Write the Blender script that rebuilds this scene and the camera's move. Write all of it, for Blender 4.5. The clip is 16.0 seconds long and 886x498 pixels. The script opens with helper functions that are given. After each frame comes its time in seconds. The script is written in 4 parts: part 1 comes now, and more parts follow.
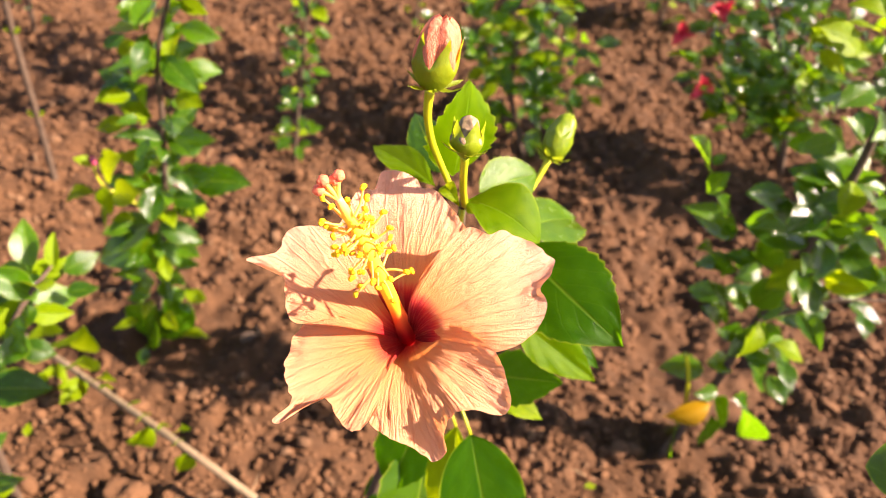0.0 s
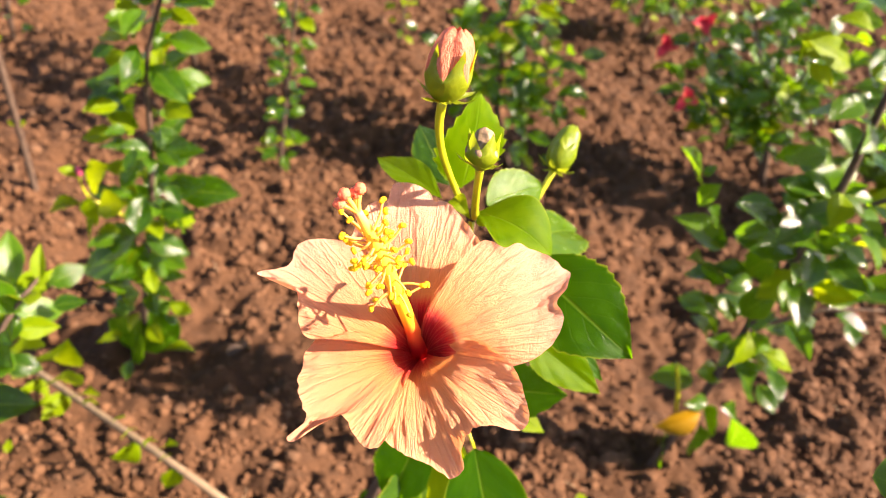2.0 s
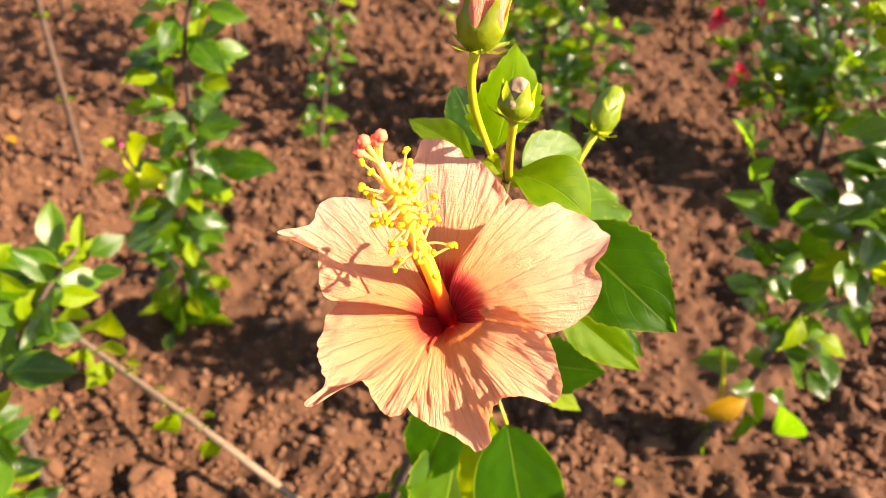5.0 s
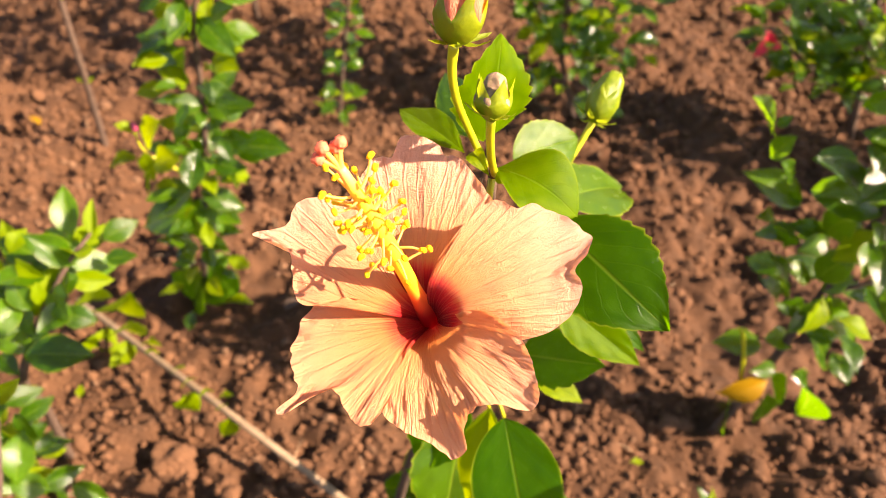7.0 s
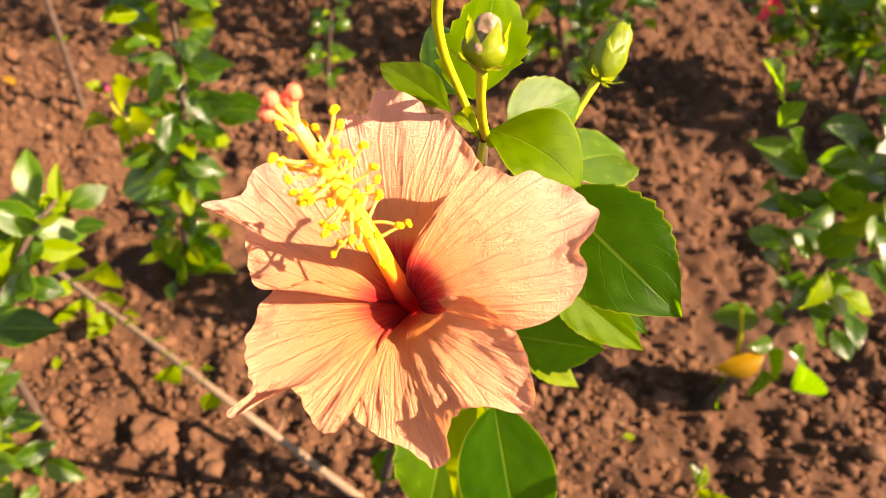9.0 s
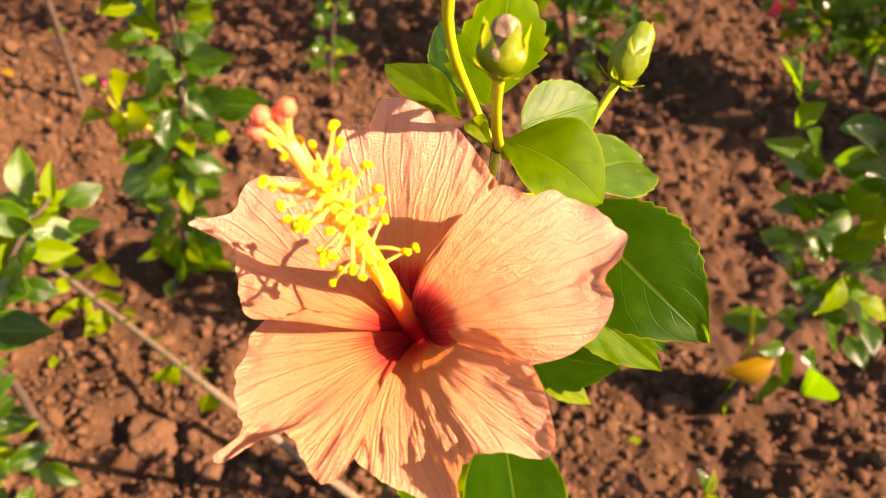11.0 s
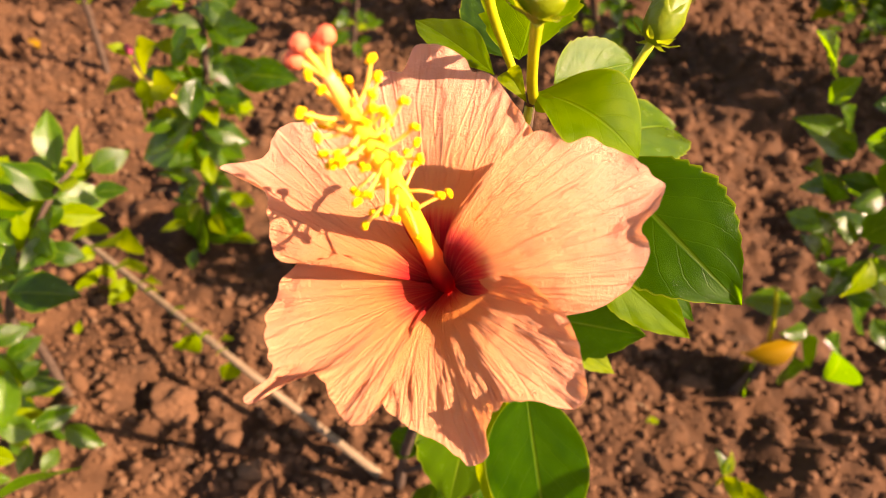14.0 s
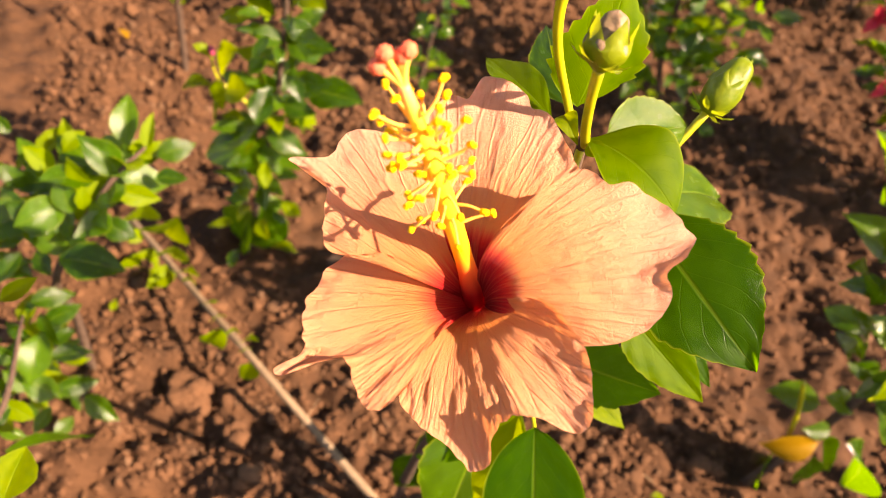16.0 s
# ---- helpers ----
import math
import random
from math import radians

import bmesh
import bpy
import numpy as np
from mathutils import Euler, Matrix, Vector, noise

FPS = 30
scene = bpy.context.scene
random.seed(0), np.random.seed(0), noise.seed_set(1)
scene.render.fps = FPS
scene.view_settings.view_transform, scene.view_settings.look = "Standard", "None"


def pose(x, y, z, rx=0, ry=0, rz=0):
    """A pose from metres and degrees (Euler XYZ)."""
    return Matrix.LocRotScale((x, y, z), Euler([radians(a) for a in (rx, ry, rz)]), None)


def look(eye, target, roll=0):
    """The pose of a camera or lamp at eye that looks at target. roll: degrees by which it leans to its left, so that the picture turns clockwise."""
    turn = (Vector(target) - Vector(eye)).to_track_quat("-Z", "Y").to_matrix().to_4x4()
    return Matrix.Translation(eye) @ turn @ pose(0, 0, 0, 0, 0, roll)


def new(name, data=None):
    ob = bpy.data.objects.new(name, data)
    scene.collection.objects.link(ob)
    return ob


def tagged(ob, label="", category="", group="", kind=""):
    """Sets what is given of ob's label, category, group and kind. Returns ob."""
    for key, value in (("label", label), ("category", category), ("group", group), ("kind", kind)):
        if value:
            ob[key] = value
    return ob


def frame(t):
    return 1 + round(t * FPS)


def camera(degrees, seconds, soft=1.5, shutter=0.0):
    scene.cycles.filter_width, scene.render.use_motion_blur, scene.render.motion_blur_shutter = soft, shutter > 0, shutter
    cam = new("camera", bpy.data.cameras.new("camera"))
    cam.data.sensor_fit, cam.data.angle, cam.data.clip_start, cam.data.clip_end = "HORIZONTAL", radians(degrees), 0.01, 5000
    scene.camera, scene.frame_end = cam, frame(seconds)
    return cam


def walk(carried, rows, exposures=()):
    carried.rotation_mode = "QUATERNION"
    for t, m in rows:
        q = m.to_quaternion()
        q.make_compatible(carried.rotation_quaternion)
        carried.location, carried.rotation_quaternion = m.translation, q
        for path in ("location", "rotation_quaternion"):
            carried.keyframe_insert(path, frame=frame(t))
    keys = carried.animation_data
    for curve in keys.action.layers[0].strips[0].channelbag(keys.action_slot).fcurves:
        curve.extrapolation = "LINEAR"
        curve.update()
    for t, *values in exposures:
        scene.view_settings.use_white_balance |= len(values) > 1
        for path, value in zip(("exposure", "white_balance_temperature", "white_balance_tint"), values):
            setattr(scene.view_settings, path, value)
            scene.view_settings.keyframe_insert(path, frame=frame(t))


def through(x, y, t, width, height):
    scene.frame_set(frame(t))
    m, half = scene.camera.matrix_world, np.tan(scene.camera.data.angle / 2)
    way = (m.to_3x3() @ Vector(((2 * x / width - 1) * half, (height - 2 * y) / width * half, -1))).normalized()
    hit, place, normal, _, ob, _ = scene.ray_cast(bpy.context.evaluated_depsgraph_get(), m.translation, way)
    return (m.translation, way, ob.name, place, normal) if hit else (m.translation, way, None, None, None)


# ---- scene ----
cam = camera(66.0, 16.0, soft=0.7)
cam.data.dof.use_dof = True
cam.data.dof.focus_distance = 0.240
cam.data.dof.aperture_fstop = 11.5
PATH = [
    (0, (0.0517, 0.0854, 0.9595), (0.0282, 0.8254, 0.2873), 7.94),
    (0.5, (0.0503, 0.0851, 0.9634), (0.0302, 0.8299, 0.2964), 7.80),
    (1, (0.0481, 0.0835, 0.9603), (0.0419, 0.8320, 0.2972), 8.61),
    (1.5, (0.0440, 0.0830, 0.9586), (0.0488, 0.8360, 0.3006), 9.46),
    (2, (0.0381, 0.0869, 0.9569), (0.0397, 0.8398, 0.2988), 9.09),
    (2.5, (0.0344, 0.0874, 0.9505), (0.0336, 0.8375, 0.2891), 9.38),
    (3, (0.0317, 0.0936, 0.9430), (0.0297, 0.8392, 0.2767), 9.18),
    (3.5, (0.0325, 0.0920, 0.9391), (0.0245, 0.8314, 0.2658), 8.72),
    (4, (0.0359, 0.0917, 0.9368), (0.0135, 0.8301, 0.2628), 8.21),
    (6.5, (0.0564, 0.1058, 0.9450), (-0.0285, 0.8072, 0.2373), 4.80),
    (7, (0.0603, 0.1105, 0.9437), (-0.0276, 0.8044, 0.2290), 4.53),
    (7.5, (0.0617, 0.1156, 0.9372), (-0.0222, 0.8042, 0.2170), 4.85),
    (8, (0.0617, 0.1231, 0.9330), (-0.0174, 0.8043, 0.2052), 5.03),
    (8.5, (0.0627, 0.1295, 0.9275), (-0.0118, 0.8042, 0.1932), 5.59),
    (9, (0.0600, 0.1377, 0.9194), (-0.0082, 0.8005, 0.1737), 5.89),
    (9.5, (0.0559, 0.1462, 0.9149), (-0.0126, 0.8054, 0.1661), 5.95),
    (12, (0.0534, 0.1580, 0.9047), (-0.0187, 0.7995, 0.1409), 6.45),
    (12.5, (0.0515, 0.1549, 0.9009), (-0.0244, 0.7886, 0.1311), 6.49),
    (13, (0.0512, 0.1573, 0.9013), (-0.0265, 0.7909, 0.1316), 6.28),
    (13.5, (0.0527, 0.1545, 0.9009), (-0.0301, 0.7842, 0.1285), 5.98),
    (14, (0.0524, 0.1508, 0.9023), (-0.0377, 0.7807, 0.1309), 5.69),
    (14.5, (0.0529, 0.1479, 0.9051), (-0.0388, 0.7885, 0.1428), 6.58),
    (15, (0.0548, 0.1412, 0.9069), (-0.0416, 0.8009, 0.1616), 9.01),
    (15.5, (0.0586, 0.1361, 0.9058), (-0.0539, 0.8089, 0.1746), 11.07),
    (16, (0.0554, 0.1358, 0.9070), (-0.1001, 0.7945, 0.1708), 11.23),
]
EXPOSURE = 2.62
walk(cam, [(t, look(eye, target, roll)) for t, eye, target, roll in PATH], [(0, EXPOSURE, 7000, 27), (2.5, EXPOSURE, 7000, 27), (9, EXPOSURE - 0.14, 7900, 33), (13, EXPOSURE - 0.35, 8500, 39), (16, EXPOSURE - 0.31, 8200, 33)])

# ---- light: low morning sun from the side, clear sky ----
SUN = Vector((0.80, -0.05, 0.585)).normalized()
world = bpy.data.worlds.new("sky")
scene.world = world
world.use_nodes = True
wn = world.node_tree.nodes
sky = wn.new("ShaderNodeTexSky")
sky.sky_type, sky.sun_disc = "NISHITA", False
sky.sun_elevation, sky.sun_rotation = math.asin(SUN.z), math.atan2(SUN.x, SUN.y)
wn["Background"].inputs["Strength"].default_value = 0.060
world.node_tree.links.new(sky.outputs["Color"], wn["Background"].inputs["Color"])
lamp = bpy.data.lights.new("sun", "SUN")
lamp.energy, lamp.angle, lamp.color = 5.0, radians(0.5), (1.0, 0.85, 0.67)
sun = new("sun", lamp)
sun.matrix_world = look(SUN * 20, (0, 0, 0))


# ---- materials ----
class Nodes:
    """A small helper to write node materials."""

    def __init__(self, name):
        self.mat = bpy.data.materials.new(name)
        self.mat.use_nodes = True
        self.tree = self.mat.node_tree
        self.bsdf = self.tree.nodes["Principled BSDF"]
        self.out = self.tree.nodes["Material Output"]

    def link(self, a, b):
        self.tree.links.new(a, b)

    def add(self, kind, **values):
        node = self.tree.nodes.new(kind)
        for k, v in values.items():
            if isinstance(v, bpy.types.NodeSocket):
                self.link(v, node.inputs[k])
            else:
                node.inputs[k].default_value = v
        return node

    def math(self, op, a, b=0.0, c=0.0):
        node = self.tree.nodes.new("ShaderNodeMath")
        node.operation = op
        for n, v in enumerate((a, b, c)):
            if isinstance(v, bpy.types.NodeSocket):
                self.link(v, node.inputs[n])
            else:
                node.inputs[n].default_value = v
        return node.outputs[0]

    def mix(self, fac, a, b, blend="MIX"):
        node = self.tree.nodes.new("ShaderNodeMix")
        node.data_type, node.blend_type = "RGBA", blend
        for n, v in ((0, fac), (6, a), (7, b)):
            if isinstance(v, bpy.types.NodeSocket):
                self.link(v, node.inputs[n])
            else:
                node.inputs[n].default_value = v if n == 0 else (*v, 1.0)
        return node.outputs[2]

    def ramp(self, fac, *stops):
        node = self.tree.nodes.new("ShaderNodeValToRGB")
        self.link(fac, node.inputs[0])
        els = node.color_ramp.elements
        while len(els) < len(stops):
            els.new(0.5)
        for el, (pos, col) in zip(els, stops):
            el.position = pos
            el.color = (*col, 1.0) if not isinstance(col, float) else (col, col, col, 1.0)
        return node.outputs[0]

    def noise(self, vector, scale, detail=4.0, rough=0.55):
        return self.add("ShaderNodeTexNoise", Vector=vector, Scale=scale, Detail=detail, Roughness=rough).outputs[0]

    def stretched(self, vector, sx, sy, sz=1.0):
        node = self.tree.nodes.new("ShaderNodeMapping")
        self.link(vector, node.inputs[0])
        node.inputs["Scale"].default_value = (sx, sy, sz)
        return node.outputs[0]

    def bump(self, height, strength, distance):
        return self.add("ShaderNodeBump", Height=height, Strength=strength, Distance=distance).outputs[0]

    def coords(self, which):
        return self.tree.nodes.new("ShaderNodeTexCoord").outputs[which]

    def finish(self, color, rough, normal=None, glow_through=None, share=0.0, spec=0.5, sheen=0.0):
        """glow_through: the colour of light that shines through a thin leaf or petal."""
        b = self.bsdf.inputs
        for key, v in (("Base Color", color), ("Roughness", rough), ("Specular IOR Level", spec)):
            if isinstance(v, bpy.types.NodeSocket):
                self.link(v, b[key])
            else:
                b[key].default_value = (*v, 1.0) if isinstance(v, tuple) else v
        b["Sheen Weight"].default_value, b["Sheen Roughness"].default_value = sheen, 0.4
        if normal:
            self.link(normal, b["Normal"])
        if glow_through is not None:
            t = self.tree.nodes.new("ShaderNodeBsdfTranslucent")
            if isinstance(glow_through, bpy.types.NodeSocket):
                self.link(glow_through, t.inputs["Color"])
            else:
                t.inputs["Color"].default_value = (*glow_through, 1.0)
            if normal:
                self.link(normal, t.inputs["Normal"])
            m = self.tree.nodes.new("ShaderNodeMixShader")
            m.inputs[0].default_value = share
            self.link(self.bsdf.outputs[0], m.inputs[1])
            self.link(t.outputs[0], m.inputs[2])
            self.link(m.outputs[0], self.out.inputs[0])
        return self.mat


def soil_material(name, island=False):
    n = Nodes(name)
    p = n.coords("Object")
    broad = n.noise(p, 3.0, 3)
    mid = n.noise(p, 28.0, 5, 0.6)
    fine = n.noise(p, 260.0, 4, 0.7)
    grit = n.noise(p, 95.0, 4, 0.6)
    col = n.ramp(mid, (0.25, (0.0120, 0.0071, 0.0031)), (0.5, (0.0386, 0.0180, 0.0078)), (0.75, (0.0736, 0.0362, 0.0166)))
    col = n.mix(n.math("MULTIPLY", broad, 0.55), col, (0.0486, 0.0233, 0.0107))
    col = n.mix(n.ramp(fine, (0.35, 0.0), (0.75, 0.5)), col, (0.0935, 0.0490, 0.0243))
    if island:
        # crumbs coloured lighter than the sheet, standing in for sunlit tops over shaded gaps
        col = n.mix(0.5, col, (0.120, 0.0620, 0.0310))
        geo = n.tree.nodes.new("ShaderNodeNewGeometry")
        rnd = geo.outputs["Random Per Island"]
        col = n.mix(n.ramp(rnd, (0.0, 0.0), (1.0, 0.6)), col, (0.0760, 0.0372, 0.0172))
        col = n.mix(n.ramp(rnd, (0.90, 0.0), (0.96, 0.35)), col, (0.1433, 0.0930, 0.0563))
    rough = n.ramp(mid, (0.3, 0.85), (0.7, 1.0))
    h = n.math("ADD", n.math("ADD", n.math("MULTIPLY", mid, 0.5), n.math("MULTIPLY", grit, 0.5)), n.math("MULTIPLY", fine, 0.25))
    return n.finish(col, rough, n.bump(h, 0.9, 0.006), spec=0.15)


def leaf_material(name, dark, light, through, rough=0.34, share=0.33, vein=(0.13, 0.23, 0.012), spec=0.45, ribs=0.7, spread=0.0, bright=(0.080, 0.20, 0.004)):
    n = Nodes(name)
    uv = n.coords("UV")
    sep = n.add("ShaderNodeSeparateXYZ", Vector=uv)
    across, along = sep.outputs[0], sep.outputs[1]
    side = n.math("ABSOLUTE", n.math("SUBTRACT", across, 0.5))
    info = n.tree.nodes.new("ShaderNodeObjectInfo")
    blotch = n.noise(n.stretched(uv, 1, 1), 5.0, 4, 0.6)
    cells = n.noise(n.stretched(uv, 2, 2), 60.0, 3, 0.6)
    col = n.mix(n.ramp(blotch, (0.35, 0.0), (0.7, 1.0)), dark, light)
    col = n.mix(n.ramp(info.outputs["Random"], (0.30, 0.0), (0.95, spread)), col, bright)
    midrib = n.ramp(side, (0.008, 1.0), (0.024, 0.0))
    # side veins run forward from the midrib
    phase = n.math("ADD", n.math("SUBTRACT", n.math("MULTIPLY", along, 6.0), n.math("MULTIPLY", side, 5.0)), n.math("MULTIPLY", blotch, 0.5))
    saw = n.math("ABSOLUTE", n.math("SUBTRACT", n.math("FRACT", phase), 0.5))
    veins = n.ramp(saw, (0.0, 1.0), (0.045, 0.0))
    lines = n.math("MAXIMUM", midrib, n.math("MULTIPLY", veins, 0.22))
    col = n.mix(n.math("MULTIPLY", lines, ribs), col, vein)
    rim = n.ramp(side, (0.476, 0.0), (0.494, 0.6))
    col = n.mix(rim, col, (0.24, 0.30, 0.015))
    thr = n.mix(n.math("MULTIPLY", lines, 0.35), through, (0.45, 0.55, 0.05))
    thr = n.mix(n.ramp(info.outputs["Random"], (0.30, 0.0), (0.95, spread)), thr, (0.34, 0.56, 0.003))
    h = n.math("SUBTRACT", n.math("MULTIPLY", cells, 0.35), lines)
    gloss = n.ramp(blotch, (0.3, rough - 0.08), (0.7, rough + 0.12))
    return n.finish(col, gloss, n.bump(h, 0.5, 0.0010), thr, share, spec)


def petal_material(name):
    n = Nodes(name)
    uv = n.coords("UV")
    sep = n.add("ShaderNodeSeparateXYZ", Vector=uv)
    along = sep.outputs[1]
    streak = n.noise(n.stretched(uv, 30, 1.2), 1.0, 3, 0.6)
    forks = n.noise(n.stretched(uv, 11, 1.6), 1.0, 2, 0.45)
    thin = n.noise(n.stretched(uv, 75, 4.0), 1.0, 4, 0.65)
    crepe = n.noise(n.stretched(uv, 40, 38), 2.0, 5, 0.75)
    edge = n.math("ADD", along, n.math("MULTIPLY", n.math("SUBTRACT", streak, 0.5), 0.10))
    col = n.ramp(edge, (0.06, (0.13, 0.001, 0.010)), (0.14, (0.30, 0.003, 0.016)), (0.19, (0.66, 0.014, 0.030)), (0.225, (0.90, 0.12, 0.06)),
                 (0.27, (0.96, 0.34, 0.11)), (0.55, (0.96, 0.42, 0.20)), (0.95, (0.96, 0.48, 0.32)))
    # forking veins, darker than the web between them
    line = n.ramp(n.math("ABSOLUTE", n.math("SUBTRACT", forks, 0.5)), (0.0, 1.0), (0.045, 0.0))
    web = n.ramp(thin, (0.54, 0.0), (0.70, 0.09))
    veins = n.math("MAXIMUM", n.math("MULTIPLY", line, 0.36), web)
    col = n.mix(n.math("MULTIPLY", veins, n.ramp(along, (0.22, 0.85), (0.95, 0.45))), col, (0.90, 0.27, 0.13))
    pale = n.ramp(crepe, (0.52, 0.0), (0.70, 0.45))
    col = n.mix(n.math("MULTIPLY", pale, n.ramp(along, (0.4, 0.0), (0.7, 1.0))), col, (0.96, 0.55, 0.42))
    thr = n.ramp(edge, (0.06, (0.30, 0.002, 0.008)), (0.15, (0.62, 0.006, 0.016)), (0.20, (0.92, 0.07, 0.03)), (0.26, (0.99, 0.37, 0.09)), (1.0, (0.99, 0.41, 0.18)))
    thr = n.mix(n.math("MULTIPLY", veins, 0.5), thr, (0.95, 0.24, 0.08))
    lumps = n.noise(n.stretched(uv, 11, 8), 1.0, 3, 0.6)
    h = n.math("ADD", n.math("ADD", n.math("MULTIPLY", thin, 0.28), n.math("MULTIPLY", crepe, 0.8)), n.math("SUBTRACT", n.math("MULTIPLY", lumps, 0.8), n.math("MULTIPLY", line, 0.35)))
    return n.finish(col, 0.5, n.bump(h, 1.0, 0.0034), thr, 0.34, 0.32)


def plain(name, a, b, scale, rough, bump=0.0, through=None, share=0.0, stretch=(1, 1, 1), spec=0.4):
    n = Nodes(name)
    p = n.stretched(n.coords("Object"), *stretch)
    v = n.noise(p, scale, 5, 0.6)
    col = n.mix(n.ramp(v, (0.3, 0.0), (0.7, 1.0)), a, b)
    nor = n.bump(v, bump, 0.002) if bump else None
    return n.finish(col, rough, nor, through, share, spec)


SOIL = soil_material("red_soil")
CLOD = soil_material("soil_clod", True)
LEAF = leaf_material("leaf_green", (0.004, 0.025, 0.001), (0.028, 0.088, 0.001), (0.115, 0.28, 0.001), rough=0.19, share=0.42, spec=0.42, spread=0.40)
GLOSSY_LEAF = leaf_material("leaf_hibiscus_glossy", (0.024, 0.078, 0.001), (0.060, 0.128, 0.001), (0.21, 0.36, 0.001), rough=0.20, share=0.40, spec=0.32, ribs=0.4)
YOUNG = leaf_material("leaf_young", (0.080, 0.155, 0.001), (0.160, 0.235, 0.001), (0.34, 0.44, 0.001), rough=0.36, share=0.5, spec=0.10, ribs=0.3)
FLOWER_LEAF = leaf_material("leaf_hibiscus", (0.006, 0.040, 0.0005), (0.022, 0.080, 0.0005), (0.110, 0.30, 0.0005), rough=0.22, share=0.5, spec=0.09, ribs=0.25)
# lighter copy of leaf_hibiscus: sunlight put into the colour of some leaves
LIT_LEAF = leaf_material("leaf_hibiscus_sunlit", (0.036, 0.105, 0.0005), (0.085, 0.165, 0.0005), (0.31, 0.44, 0.0005), rough=0.30, share=0.52, spec=0.06, ribs=0.35)
YELLOWED = plain("leaf_yellowed", (0.30, 0.18, 0.004), (0.22, 0.115, 0.004), 60, 0.5, 0.2, (0.36, 0.21, 0.004), 0.4, spec=0.12)
BARK = plain("bark_grey_brown", (0.034, 0.022, 0.015), (0.085, 0.058, 0.040), 90, 0.85, 0.6, stretch=(3, 3, 0.6), spec=0.2)
TWIG = plain("bark_pale_tan", (0.100, 0.073, 0.042), (0.170, 0.128, 0.078), 110, 0.8, 0.5, spec=0.25)
GREEN_STEM = plain("stem_yellow_green", (0.27, 0.30, 0.006), (0.36, 0.37, 0.012), 120, 0.42, 0.15, (0.5, 0.52, 0.02), 0.2)
CALYX = plain("calyx_green", (0.085, 0.150, 0.002), (0.200, 0.260, 0.006), 150, 0.42, 0.3, (0.44, 0.54, 0.015), 0.4)
PETAL = petal_material("petal_peach")
BUD_PETAL = plain("bud_petal_salmon", (0.48, 0.10, 0.040), (0.58, 0.19, 0.10), 260, 0.55, 0.7, (0.7, 0.22, 0.12), 0.2, stretch=(3, 3, 0.5))
RED_PETAL = plain("petal_red", (0.42, 0.012, 0.030), (0.52, 0.03, 0.05), 80, 0.5, 0.2, (0.6, 0.025, 0.05), 0.35)
PINK_PETAL = plain("petal_pink", (0.30, 0.03, 0.09), (0.40, 0.07, 0.13), 80, 0.5, 0.2, (0.4, 0.05, 0.1), 0.35)
FILAMENT = plain("filament_cream", (0.94, 0.62, 0.12), (0.93, 0.52, 0.09), 300, 0.5, 0.0, (0.95, 0.65, 0.14), 0.35)
ANTHER = plain("anther_yellow", (0.92, 0.42, 0.004), (0.95, 0.56, 0.01), 900, 0.7, 0.6, spec=0.2)
BUD_TIP = plain("bud_tip_mauve", (0.090, 0.066, 0.022), (0.210, 0.140, 0.085), 300, 0.6, 0.4)
STIGMA = plain("stigma_coral", (0.84, 0.14, 0.06), (0.88, 0.26, 0.12), 1200, 0.6, 0.5, (0.9, 0.3, 0.15), 0.25)
STRAW = plain("dry_straw", (0.165, 0.1125, 0.06375), (0.255, 0.1875, 0.1162), 80, 0.8, 0.3, spec=0.2)


def column_material():
    n = Nodes("staminal_column")
    sep = n.add("ShaderNodeSeparateXYZ", Vector=n.coords("UV"))
    col = n.ramp(sep.outputs[1], (0.11, (0.62, 0.02, 0.02)), (0.23, (0.88, 0.15, 0.03)), (0.31, (0.94, 0.46, 0.02)), (0.42, (0.95, 0.64, 0.03)), (0.80, (0.95, 0.62, 0.05)), (0.93, (0.94, 0.50, 0.12)), (1.0, (0.92, 0.42, 0.16)))
    return n.finish(col, 0.42, None, col, 0.25, 0.4)


COLUMN = column_material()


# ---- mesh helpers ----
def thing(name, at, label, category, group="", kind=""):
    ob = new(name)
    ob.location = at
    ob.empty_display_size = 0.02
    return tagged(ob, label, category, group, kind)


def child(ob, parent):
    """Keeps ob where it is in the world, under parent (which is only moved, never turned)."""
    ob.parent = parent
    place = Vector()
    p = parent
    while p is not None:
        place += p.location + (p.matrix_parent_inverse.translation if p.parent else Vector())
        p = p.parent
    ob.matrix_parent_inverse = Matrix.Translation(-place)
    return ob


def mesh_from(name, verts, faces, mats, uvs=None, smooth=True, slots=None):
    me = bpy.data.meshes.new(name)
    me.from_pydata([tuple(v) for v in verts], [], faces)
    for m in mats:
        me.materials.append(m)
    if smooth:
        me.polygons.foreach_set("use_smooth", [True] * len(me.polygons))
    if slots is not None:
        me.polygons.foreach_set("material_index", slots)
    if uvs is not None:
        layer = me.uv_layers.new(name="UVMap")
        idx = np.empty(len(me.loops), dtype=np.int32)
        me.loops.foreach_get("vertex_index", idx)
        layer.data.foreach_set("uv", np.asarray(uvs, dtype=np.float32)[idx].ravel())
    me.update()
    return me


def part(name, me, parent, label=""):
    ob = child(new(name, me), parent)
    return tagged(ob, label) if label else ob


